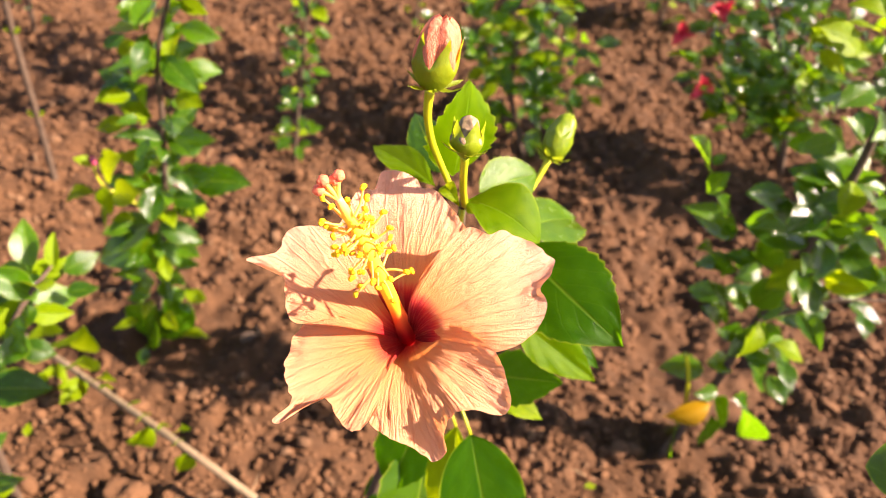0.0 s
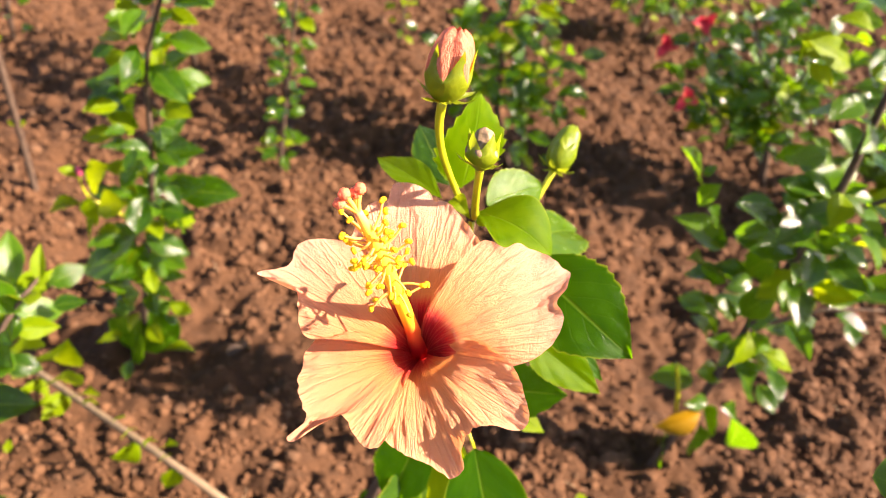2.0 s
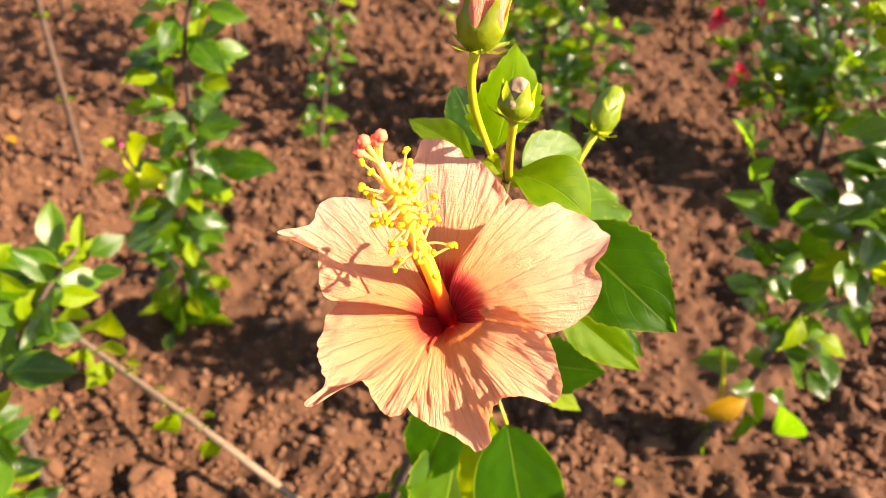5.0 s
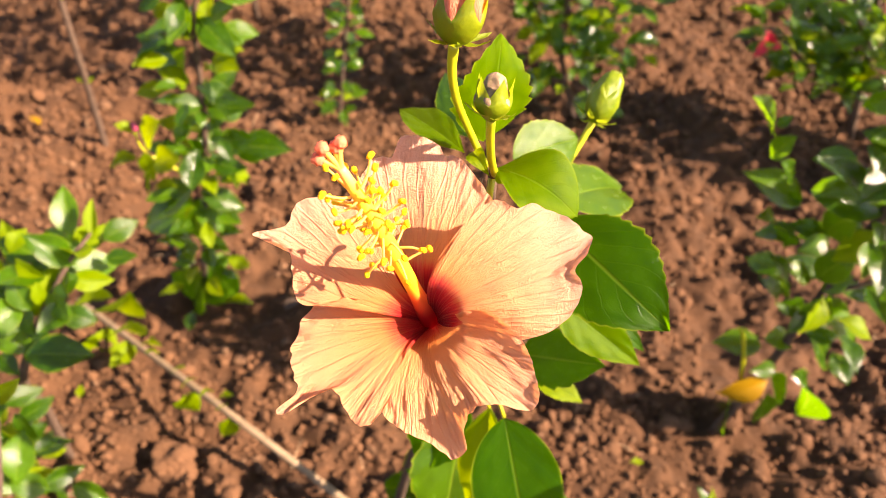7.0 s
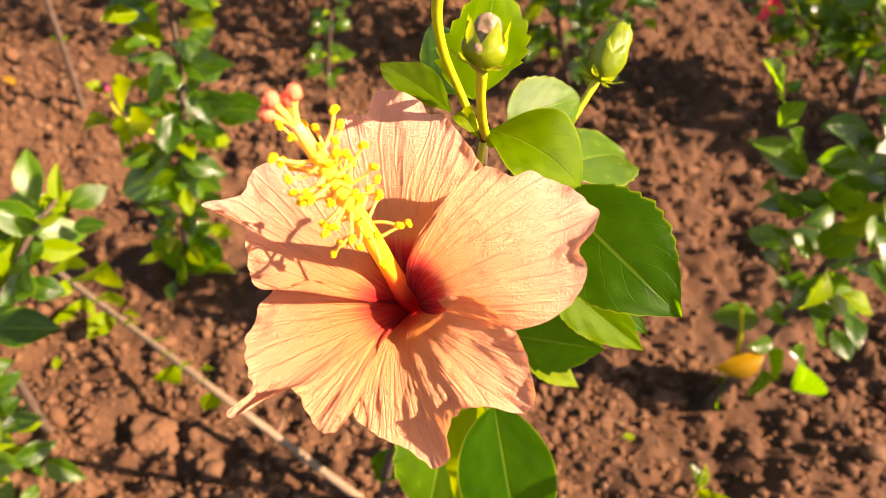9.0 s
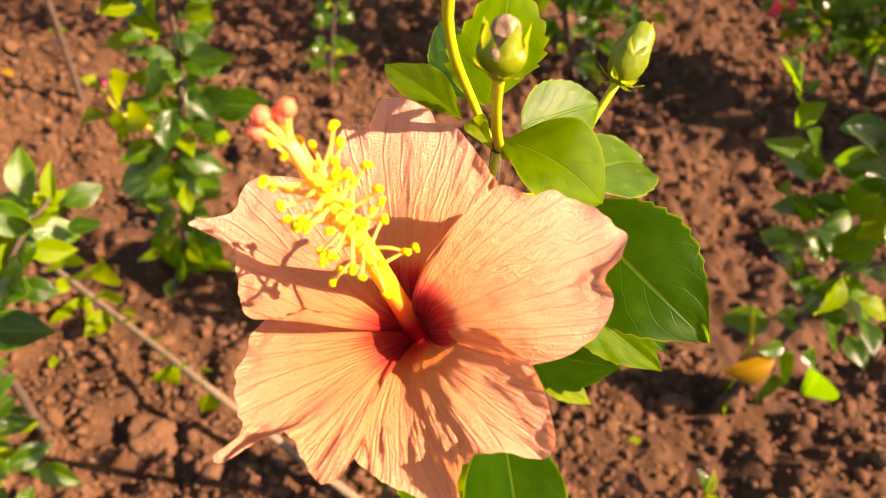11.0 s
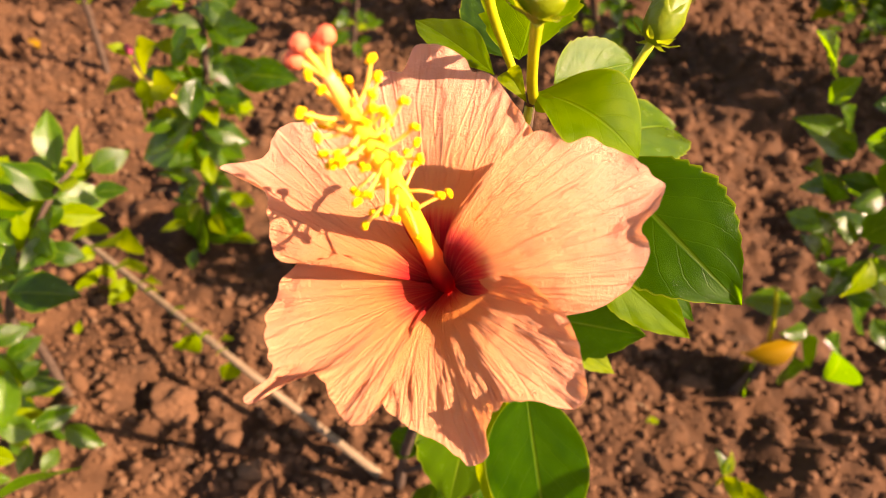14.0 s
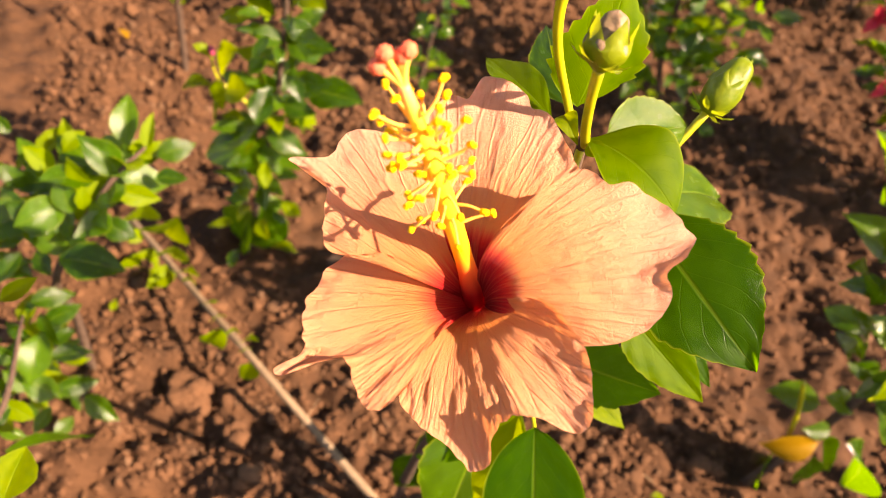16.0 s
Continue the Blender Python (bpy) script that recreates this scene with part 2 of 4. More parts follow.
def spline(points, steps):
    """Catmull-Rom through points (any width of rows), steps to a span."""
    p = np.array(points, float)
    p = np.vstack([2 * p[0] - p[1], p, 2 * p[-1] - p[-2]])
    out = []
    for a, b, c, d in zip(p[:-3], p[1:-2], p[2:-1], p[3:]):
        for s in np.linspace(0, 1, steps, endpoint=False):
            out.append(0.5 * (2 * b + (c - a) * s + (2 * a - 5 * b + 4 * c - d) * s * s + (3 * b - a - 3 * c + d) * s ** 3))
    out.append(p[-2])
    return np.array(out)


def tube_data(points, radii, sides=8, steps=5, bumps=0.0, closed=True):
    path = spline([(*p, r) for p, r in zip(points, radii)], steps)
    verts, faces, uvs = [], [], []
    side = None
    for n, row in enumerate(path):
        here, r = Vector(row[:3]), max(row[3], 1e-5)
        ahead = Vector(path[min(n + 1, len(path) - 1)][:3]) - Vector(path[max(n - 1, 0)][:3])
        ahead.normalize()
        if side is None:
            side = ahead.orthogonal().normalized()
        side = (side - ahead * side.dot(ahead)).normalized()
        up = ahead.cross(side)
        for k in range(sides):
            a = 2 * math.pi * k / sides
            rr = r * (1 + bumps * noise.noise(here * 180 + Vector((a, 0, 0))))
            verts.append(here + (side * math.cos(a) + up * math.sin(a)) * rr)
            uvs.append((k / sides, n / (len(path) - 1)))
    for n in range(len(path) - 1):
        for k in range(sides):
            a, b = n * sides + k, n * sides + (k + 1) % sides
            faces.append((a, b, b + sides, a + sides))
    if closed:
        faces.append(tuple(range(sides))[::-1])
        faces.append(tuple(range((len(path) - 1) * sides, len(path) * sides)))
    return verts, faces, uvs


def tube(name, points, radii, mat, parent, label="", sides=8, steps=5, bumps=0.0):
    v, f, uv = tube_data(points, radii, sides, steps, bumps)
    return part(name, mesh_from(name, v, f, [mat], uv), parent, label)


def leaf_mesh(mat, width=0.6, fold=0.18, curl=0.15, wave=0.03, teeth=9, depth=0.05, nu=18, nv=8, seed=0, twist=0.0, widest=0.42, blunt=1.0):
    """A leaf 1 long on +Y from its base, facing +Z; width over all."""
    rng = random.Random(seed)
    ph, ph2 = rng.uniform(0, 6.28), rng.uniform(0, 6.28)
    power = math.log(0.5) / math.log(widest)
    verts, uvs, faces = [], [], []
    for i in range(nu + 1):
        u = i / nu
        half = 0.5 * width * max(math.sin(math.pi * min(u, 1.0) ** power), 0.0) ** blunt
        half = max(half, 0.006 * (1 - u))
        for j in range(nv + 1):
            v = 2 * j / nv - 1
            x = v * half
            y = u
            if abs(v) > 0.99 and u > 0.22 and teeth:
                s = (u * teeth) % 1.0
                x *= 1 + depth * (1.2 * s - 0.5)
            z = fold * abs(x) * (1 - 0.3 * abs(v)) + curl * (u - u * u) * 1.6 + wave * math.sin(7 * u + ph + (1.3 if v > 0 else 0)) * v * v
            z += 0.006 * math.sin(23 * u + ph2 - 9 * abs(v)) * abs(v)
            a = twist * u
            verts.append((x * math.cos(a) - z * math.sin(a), y, x * math.sin(a) + z * math.cos(a)))
            uvs.append((0.5 + 0.5 * v, u))
    for i in range(nu):
        for j in range(nv):
            a = i * (nv + 1) + j
            faces.append((a, a + 1, a + nv + 2, a + nv + 1))
    return mesh_from("leaf", verts, faces, [mat], uvs)


LEAVES = {}
for mat in (LEAF, FLOWER_LEAF, YOUNG, YELLOWED):
    LEAVES[mat.name] = [leaf_mesh(mat, 1.0, 0.12 + 0.10 * (k % 4), 0.08 + 0.11 * (k % 3), 0.02 + 0.012 * (k % 3), 8 + k % 3, 0.05, 12, 6, k, 0.25 * (k % 3 - 1), 0.40 + 0.05 * (k % 3)) for k in range(7)]
leaf_rng = random.Random(11)


def aim(base, tip, facing):
    """Axes for a leaf from base to tip whose upper side looks as nearly as can be towards facing."""
    y = (Vector(tip) - Vector(base)).normalized()
    z = (Vector(facing) - y * Vector(facing).dot(y)).normalized()
    x = y.cross(z)
    return Matrix(((x.x, y.x, z.x, base[0]), (x.y, y.y, z.y, base[1]), (x.z, y.z, z.z, base[2]), (0, 0, 0, 1)))


def lf(plant, base, tip, width, mat=None, facing=None):
    """A leaf of a shrub, on one of a few shared meshes."""
    mat = mat or LEAF
    me = leaf_rng.choice(LEAVES[mat.name])
    tip = Vector(base).lerp(Vector(tip), 0.86)
    length = (tip - Vector(base)).length
    face = facing or (leaf_rng.uniform(-0.5, 0.7), leaf_rng.uniform(-1.2, 0.0), 1.0)
    ob = part("leaf", me, plant)
    ob.matrix_basis = aim(base, tip, face) @ Matrix.Diagonal((length * width, length, length, 1))
    return ob


def foliage(plant, stem, count, size, spread, seed, mat=None, start=0.1, young=0.25):
    """Leaves set round a stem at random, on short stalks."""
    rng = random.Random(seed)
    path = spline(stem, 8)
    for n in range(count):
        s = start + (1 - start) * (n + rng.random()) / count
        p = Vector(path[min(int(s * (len(path) - 1)), len(path) - 1)])
        a = n * 2.4 + rng.uniform(-0.5, 0.5)
        out = Vector((math.cos(a), math.sin(a), rng.uniform(-0.25, 0.7))).normalized()
        base = p + out * rng.uniform(0.01, spread)
        length = size * rng.uniform(0.65, 1.25)
        tip = base + (out + Vector((0, 0, rng.uniform(-0.7, 0.3)))).normalized() * length
        lf(plant, base, tip, rng.uniform(0.45, 0.66), mat or (YOUNG if rng.random() < young else LEAF))


# ---- ground: one sheet of tilled soil that reaches the horizon ----
def relief(x, y):
    p = Vector((x, y, 0))
    beyond = max(-1.95 - x, x - 2.25, 0.2 - y, y - 3.25, 0.0)
    near = math.exp(-6.0 * beyond)
    z = 0.024 * noise.noise(p * 2.6 + Vector((3, 1, 0))) / (1.0 + beyond) + 0.030 * noise.noise(p * 7.0) * near
    if near > 0.02:
        warp = p + noise.noise_vector(p * 30.0) * 0.006
        big = noise.voronoi(warp * 24.0)[0][0]
        small = noise.voronoi(warp * 62.0)[0][0]
        rough = 0.55 + 0.9 * max(0.0, noise.noise(p * 4.0 + Vector((9, 2, 0))) + 0.35)
        z += near * rough * (0.034 * (0.45 - big) + 0.012 * (0.42 - small))
    z += 0.015 * noise.noise(p * 19.0) * near
    return z - 0.002


def axis_steps(lo, hi, step, far):
    inner = list(np.arange(lo, hi + step / 2, step))
    left, right, s = [], [], step
    while (inner[0] - (left[-1] if left else inner[0])) < far:
        s *= 1.35
        left.append((left[-1] if left else inner[0]) - s)
        right.append((right[-1] if right else inner[-1]) + s)
    return left[::-1] + inner + right


gx, gy = axis_steps(-2.0, 2.3, 0.0074, 900.0), axis_steps(0.15, 3.3, 0.0074, 900.0)
gverts = [(x, y, relief(x, y)) for y in gy for x in gx]
w = len(gx)
gfaces = [(j * w + i, j * w + i + 1, (j + 1) * w + i + 1, (j + 1) * w + i) for j in range(len(gy) - 1) for i in range(w - 1)]
ground = new("ground", mesh_from("ground", gverts, gfaces, [SOIL]))
tagged(ground, "dry crumbly reddish-brown tilled garden soil", "soil", kind="structure")


def ball(sub):
    bm = bmesh.new()
    bmesh.ops.create_icosphere(bm, subdivisions=sub, radius=1.0)
    bm.verts.ensure_lookup_table()
    v = np.array([t.co[:] for t in bm.verts])
    f = [tuple(t.index for t in face.verts) for face in bm.faces]
    bm.free()
    return v, f


def crumbs(count, sizes, sub, seed, area, mat, name, label, category):
    """Clods scattered on the soil, all in one mesh."""
    rng = np.random.default_rng(seed)
    base, tri = ball(sub)
    tri = np.array(tri)
    verts, faces = [], []
    for n in range(count):
        x, y = rng.uniform(*area[0]), rng.uniform(*area[1])
        thick = noise.noise(Vector((x * 3.1, y * 3.1, 5)))
        if abs(x) > 0.45 + 0.62 * y or rng.random() > 0.72 + 1.0 * thick:
            continue
        r = sizes[0] * (sizes[1] / sizes[0]) ** (rng.random() ** 1.5)
        lump = base * (1 + 0.22 * (rng.random((len(base), 1)) - 0.5))
        for cut in rng.normal(size=(4, 3)):  # broken faces
            cut /= np.linalg.norm(cut)
            lump = lump - cut * np.maximum(lump @ cut - rng.uniform(0.35, 0.75), 0.0)[:, None]
        q = Matrix.Rotation(rng.uniform(0, 6.28), 3, "Z") @ Matrix.Rotation(rng.uniform(0, 6.28), 3, "X")
        lump = (lump * np.array([rng.uniform(0.8, 1.35), rng.uniform(0.75, 1.1), rng.uniform(0.6, 0.95)])) @ np.array(q)
        verts.append(lump * r + np.array([x, y, relief(x, y) + r * rng.uniform(0.05, 0.45)]))
        faces.append(tri + (len(verts) - 1) * len(base))
    verts, faces = np.concatenate(verts), np.concatenate(faces)
    ob = new(name, mesh_from(name, verts.tolist(), faces.tolist(), [mat], smooth=sub > 1))
    return tagged(ob, label, category, kind="stuff")


crumbs(100000, (0.0034, 0.0115), 1, 3, ((-1.7, 2.0), (0.25, 3.1)), CLOD, "soil_crumbs", "loose red-brown soil crumbs scattered over the bed", "soil")
crumbs(2600, (0.009, 0.020), 2, 5, ((-1.7, 2.0), (0.25, 3.2)), CLOD, "soil_clods", "larger lumpy clods of dry reddish soil", "soil")

# a few dry straws and stalk bits on the soil
rng_s = random.Random(8)
sv, sf = [], []
for n in range(60):
    x, y, a = rng_s.uniform(-1.1, 1.3), rng_s.uniform(0.35, 2.2), rng_s.uniform(0, 6.28)
    half = rng_s.uniform(0.006, 0.028)
    z = relief(x, y) + 0.008
    d = Vector((math.cos(a), math.sin(a), rng_s.uniform(-0.2, 0.3))) * half
    c = Vector((x, y, z + 0.004))
    v, fc, _ = tube_data([c - d, c + Vector((0, 0, 0.003)), c + d], [0.0006, 0.0008, 0.0005], 5, 2)
    sf += [tuple(k + len(sv) for k in t) for t in fc]
    sv += v
tagged(new("dry_straw", mesh_from("dry_straw", sv, sf, [STRAW])), "short pale dry straws lying on the soil", "straw", kind="stuff")


# ---- the hibiscus in bloom ----
hibiscus = thing("hibiscus_plant", (-0.022, 0.479, 0.0), "hibiscus shrub with an open peach flower, buds and glossy leaves", "plant")
STEM = [(-0.022, 0.479, -0.02), (-0.012, 0.455, 0.15), (0.006, 0.425, 0.32), (0.026, 0.398, 0.46), (0.046, 0.372, 0.62), (0.050, 0.352, 0.72), (0.050, 0.340, 0.762)]
tube("stem", STEM, [0.0065, 0.0055, 0.0050, 0.0045, 0.0036, 0.0026, 0.0018], BARK, hibiscus, "grey-brown woody stem", 10, 6, 0.12)

HEART = Vector((0.035, 0.277, 0.730))
FACE = Vector((-0.137, -0.597, 0.790)).normalized()
SIDE = (Vector((1, 0, 0)) - FACE * FACE.x).normalized()
RISE = FACE.cross(SIDE)


def bloom(x, y, h):
    """A place in the flower: millimetres to its side, upwards and out of its face."""
    return HEART + (SIDE * x + RISE * y + FACE * h) * 0.001


def bell(rows, sides=20, mat=None, name="calyx", origin=None, axis=None, lobes=0, lobe_depth=0.0, flare=0.0):
    """A cup of rings (along, radius) round an axis, its rim cut into pointed lobes."""
    axis = Vector(axis).normalized()
    a = axis.orthogonal().normalized()
    b = axis.cross(a)
    rows = spline(rows, 5)
    verts, faces, uvs = [], [], []
    for n, (z, r) in enumerate(rows):
        s = n / (len(rows) - 1)
        for k in range(sides):
            t = 2 * math.pi * k / sides
            cut = 0.0
            if lobes:
                cut = abs(((k * lobes / sides) % 1.0) - 0.5) * 2
            zz = z - lobe_depth * (cut ** 0.9) * max(0.0, (s - 0.45) / 0.55)
            rr = r + flare * (1 - cut) * max(0.0, (s - 0.6) / 0.4) ** 2
            verts.append(Vector(origin) + axis * zz + (a * math.cos(t) + b * math.sin(t)) * rr)
            uvs.append((k / sides, s))
    for n in range(len(rows) - 1):
        for k in range(sides):
            p, q = n * sides + k, n * sides + (k + 1) % sides
            faces.append((p, q, q + sides, p + sides))
    return mesh_from(name, verts, faces, [mat], uvs)


flower = part("flower", bell([(-0.026, 0.002), (-0.022, 0.006), (-0.016, 0.0070), (-0.010, 0.0062), (-0.005, 0.0058)], 30, CALYX, "flower", HEART, FACE, 5, 0.006), hibiscus, "wide open peach hibiscus flower with a dark red throat")
tube("flower_stalk", [(0.050, 0.342, 0.755), (0.050, 0.325, 0.735), (0.046, 0.308, 0.716), tuple(bloom(0, 0, -25))], [0.0016, 0.0015, 0.0016, 0.0022], GREEN_STEM, hibiscus)


def petal(rim, wall, bulge, lap, seed, red=15.0, throat=1.2, steps=14, nu=80, crease=1.0, curls=()):
    """A petal from the narrow throat, over its wall, out to a wavy rim: rows of azimuth, reach and height in degrees and millimetres.
    curls: azimuth, width and lift of places where the rim rolls over."""
    edge = spline(rim, steps)
    mid = 0.5 * (edge[0][0] + edge[-1][0])
    nv = len(edge)
    reach_to = nv // 7  # the inner web follows a smoothed rim; the ruffles live near the edge
    padded = np.vstack([np.repeat(edge[:1], reach_to, 0), edge, np.repeat(edge[-1:], reach_to, 0)])
    soft = np.array([padded[k:k + 2 * reach_to + 1].mean(0) for k in range(nv)])
    pull = np.clip(np.minimum(np.arange(nv), nv - 1 - np.arange(nv)) / reach_to, 0, 1)[:, None]
    soft = edge + (soft - edge) * pull
    verts, uvs, faces = [], [], []
    rng = random.Random(seed)
    ph = rng.uniform(0, 50)
    for i in range(nu + 1):
        u = i / nu
        wider = 1.0 + 0.12 * (1 - u)
        for j, (az, reach, high) in enumerate(soft + (edge - soft) * u ** 3):
            v = j / (nv - 1)
            a = radians(mid + (az - mid) * wider)
            r = throat + (reach - throat) * u
            rise = 1 - math.exp(-((r / 8.5) ** 1.7))
            h = -10.0 + (wall + 10.0) * rise + (high - wall) * u ** 1.25 + bulge * math.sin(math.pi * u ** 0.8)
            h -= 2.5 * abs(2 * v - 1) ** 3 * (1 - u)
            over = (2 * v - 1) * (1 if lap > 0 else -1)  # the edge that lies over the next petal
            h += abs(lap) * (over + 2.4 * max(0.0, over) ** 2) * (0.5 + 0.5 * u)
            arc = (az - mid) * 0.11
            px, py = r * math.cos(a), r * math.sin(a)
            folds = 1.2 * noise.noise(Vector((arc * 0.8 + ph, u * 1.2, 0))) + 0.55 * (0.3 - abs(noise.noise(Vector((arc * 1.7 + ph, u * 1.3, 3))))) + 0.18 * (0.3 - abs(noise.noise(Vector((arc * 3.6 + ph, u * 3.4, 5))))) + 0.34 * noise.noise(Vector((arc * 5.0 + ph, u * 15, 8))) * u
            folds += 1.5 * noise.noise(Vector((px * 0.055, py * 0.055, ph))) + 0.75 * noise.noise(Vector((px * 0.12, py * 0.12, ph + 4))) + 0.35 * noise.noise(Vector((px * 0.27, py * 0.27, ph + 8)))
            h += crease * folds * min(1, 1.8 * u)
            h += crease * 1.4 * noise.noise(Vector((arc * 1.7 + ph, u * 5, 9))) * u ** 3
            lip = max(0.0, (u - 0.92) / 0.08)
            h += (1.0 + 2.6 * noise.noise(Vector((arc * 1.3 + ph, 1, 6)))) * lip * lip
            for at, width, lift in curls:
                roll = math.exp(-(((az - at) / width) ** 2)) * max(0.0, (u - 0.72) / 0.28) ** 2
                h += lift * roll
                r -= 0.06 * abs(lift) * roll
            r += 0.7 * noise.noise(Vector((arc * 3.1 + ph, 4, 2))) * u ** 4
            verts.append(bloom(r * math.cos(a), r * math.sin(a), h))
            uvs.append((arc * 0.12 + 0.5 + 3 * seed, (r - (red - 15.0) * math.exp(-((r / 35.0) ** 2))) / 70.0))
    for i in range(nu):
        for j in range(nv - 1):
            p = i * nv + j
            faces.append((p, p + nv, p + nv + 1, p + 1))
    return part("petal", mesh_from("petal", verts, faces, [PETAL], uvs), flower, "peach petal with red base and ruffled rim")


petal([(138, 38, 12), (130, 52.5, 16), (118, 60.8, 17), (115, 63.7, 17), (109, 62.9, 18), (105.5, 70.9, 17), (100, 70.2, 17), (94, 68.3, 17), (91, 64.2, 17), (86, 64.0, 16), (81, 60.4, 16), (74, 56.1, 16), (66, 52.0, 14), (52, 42, 10)], 13, 2.5, -0.5, 1, 22, crease=0.9, curls=((116, 6, 4.0), (92, 5, -3.0)))
petal([(170, 10.7, 24), (172, 21.4, 32), (180, 27.3, 35), (184, 35.1, 36), (182, 39.7, 36), (177, 43.2, 35), (169, 44.9, 34), (163.5, 46.8, 33), (161, 53.0, 31), (163, 68.2, 27), (159.5, 65.3, 26), (156, 61.1, 26), (152, 60.6, 26), (146, 63.5, 25), (138, 58.7, 24), (126, 47.8, 22)], 24, 2.0, -1.0, 2, 9, crease=0.7, curls=((180, 9, -2.5), (162, 5, 4.0)))
petal([(72.5, 23.6, 24), (66.9, 38.9, 28.5), (62.9, 51.0, 28.5), (54.5, 54.4, 27), (52.0, 59.9, 26), (46.1, 64.1, 22.5), (42.6, 66.6, 20.5), (38.0, 68.9, 19), (34.0, 70.5, 18), (30.0, 67.6, 19), (26.0, 61.2, 20), (20.0, 61.8, 21), (13.0, 58.2, 20), (5.0, 49.9, 18), (-1.0, 40.0, 14), (-8.0, 30.0, 9)], 20, 4.0, -1.3, 3, 17, crease=0.8, curls=((27, 6, 4.0), (45, 6, -3.0), (8, 8, -4.0)))
petal([(-112.0, 26.0, 14), (-97.1, 35.7, 22.4), (-88.0, 38.9, 22.1), (-74.0, 43.4, 21.8), (-66.1, 48.6, 21.5), (-63.2, 51.6, 21.5), (-56.3, 49.9, 21.5), (-53.2, 43.6, 23.8), (-46.1, 40.0, 25.1), (-38.6, 40.3, 26.9), (-32.6, 44.2, 26.3), (-29.4, 50.5, 25.8), (-25.2, 53.8, 25.8), (-20.0, 52.8, 25.8), (-13.6, 48.2, 25.4), (-7.4, 44.8, 26.5), (-0.1, 40.0, 27.0), (5.0, 35.0, 26.5), (13.2, 28.8, 25.0), (19.0, 18.1, 19)], 14, 4.0, 0.3, 4, 7, curls=((-44, 8, 3.5), (-25, 7, -3.0)))
petal([(-188, 30, 10), (-180, 38.6, 18), (-171, 41.5, 26), (-159, 42.4, 32), (-151, 43.7, 35), (-139, 44.0, 38), (-134, 46.2, 40), (-133, 53.7, 42), (-129.5, 51.7, 42), (-129, 44.5, 40), (-122, 33.5, 40), (-109, 36.7, 43), (-100, 38.6, 44), (-93, 36.7, 43), (-90, 33.2, 39), (-88, 27.2, 33), (-92, 19.3, 25), (-100, 14.4, 17)], 9, 7.0, 1.2, 5, 9, crease=0.9, curls=((-122, 4, 3.0), (-106, 6, -3.0), (-170, 12, -3.0)))

# staminal column with its stamens and the stigma lobes
axis_pts = [(-0.6, 1, -12), (-1.8, 8, 12), (-5, 17, 32), (-8.8, 26, 52), (-12.6, 34, 71), (-15.6, 38.8, 79.5)]
tube("staminal_column", [tuple(bloom(*p)) for p in axis_pts], [0.0054, 0.0032, 0.0029, 0.0027, 0.0020, 0.0015], COLUMN, flower, "yellow staminal column, red at its foot", 16, 8)
col_path = spline([bloom(*p)[:] for p in axis_pts[:5]], 12)
ball_v, ball_f = ball(2)
st_rng = random.Random(21)
for n in range(52):
    s = 0.53 + 0.46 * (n / 51) ** 0.62
    foot = Vector(col_path[min(int(s * (len(col_path) - 1)), len(col_path) - 1)])
    along = (Vector(col_path[-1]) - Vector(col_path[0])).normalized()
    a = n * 2.39996 + st_rng.uniform(-0.4, 0.4)
    x = along.orthogonal().normalized()
    out = (x * math.cos(a) + along.cross(x) * math.sin(a)).normalized()
    reach = st_rng.uniform(0.0085, 0.0145) * (1.15 - 0.35 * s)
    lean = st_rng.uniform(-0.001, 0.004) + 0.008 * max(0.0, s - 0.7) / 0.3
    tip = foot + out * reach + along * lean + Vector((0, 0, -0.0012))
    bend = foot + out * reach * 0.55 + along * lean * 0.25 + Vector((0, 0, 0.0006))
    v, fc, _ = tube_data([foot, bend, tip], [0.00062, 0.00045, 0.00038], 6, 4)
    slots = [0] * len(fc)
    turn = st_rng.uniform(0, 3.14)
    across = (x * math.cos(turn) + along.cross(x) * math.sin(turn)) * 0.0006
    for k in (-1, 0, 1):  # a bent, grainy pollen sac
        c = tip + across * k + along * (0.0004 * (1 - abs(k)))
        r = st_rng.uniform(0.00080, 0.00105)
        fc = fc + [tuple(q + len(v) for q in t) for t in ball_f]
        v = v + [c + Vector(q) * r * st_rng.uniform(0.86, 1.14) for q in ball_v]
        slots += [1] * len(ball_f)
    part("stamen", mesh_from("stamen", v, fc, [FILAMENT, ANTHER], None, True, slots), flower, "cream filament with yellow anther")
top = bloom(-15.6, 38.8, 79.0)
for x, y, h in ((-18.6, 41.8, 88.0), (-20.4, 39.2, 85.4), (-14.3, 44.6, 86.4), (-15.8, 43.4, 85.4)):
    end = bloom(x, y, h)
    tube("style", [tuple(top), tuple(top.lerp(end, 0.5) + FACE * 0.0006), tuple(end)], [0.0012, 0.0009, 0.0011], FILAMENT, flower, "", 8, 5)
    head = mesh_from("stigma", [end + Vector(q) * 0.0020 * (1 + 0.10 * math.sin(9 * q[0] + 7 * q[1]) + 0.10 * noise.noise(Vector(q) * 9)) for q in ball(3)[0]], ball(3)[1], [STIGMA])
    part("stigma", head, flower, "coral-red velvety stigma lobe")


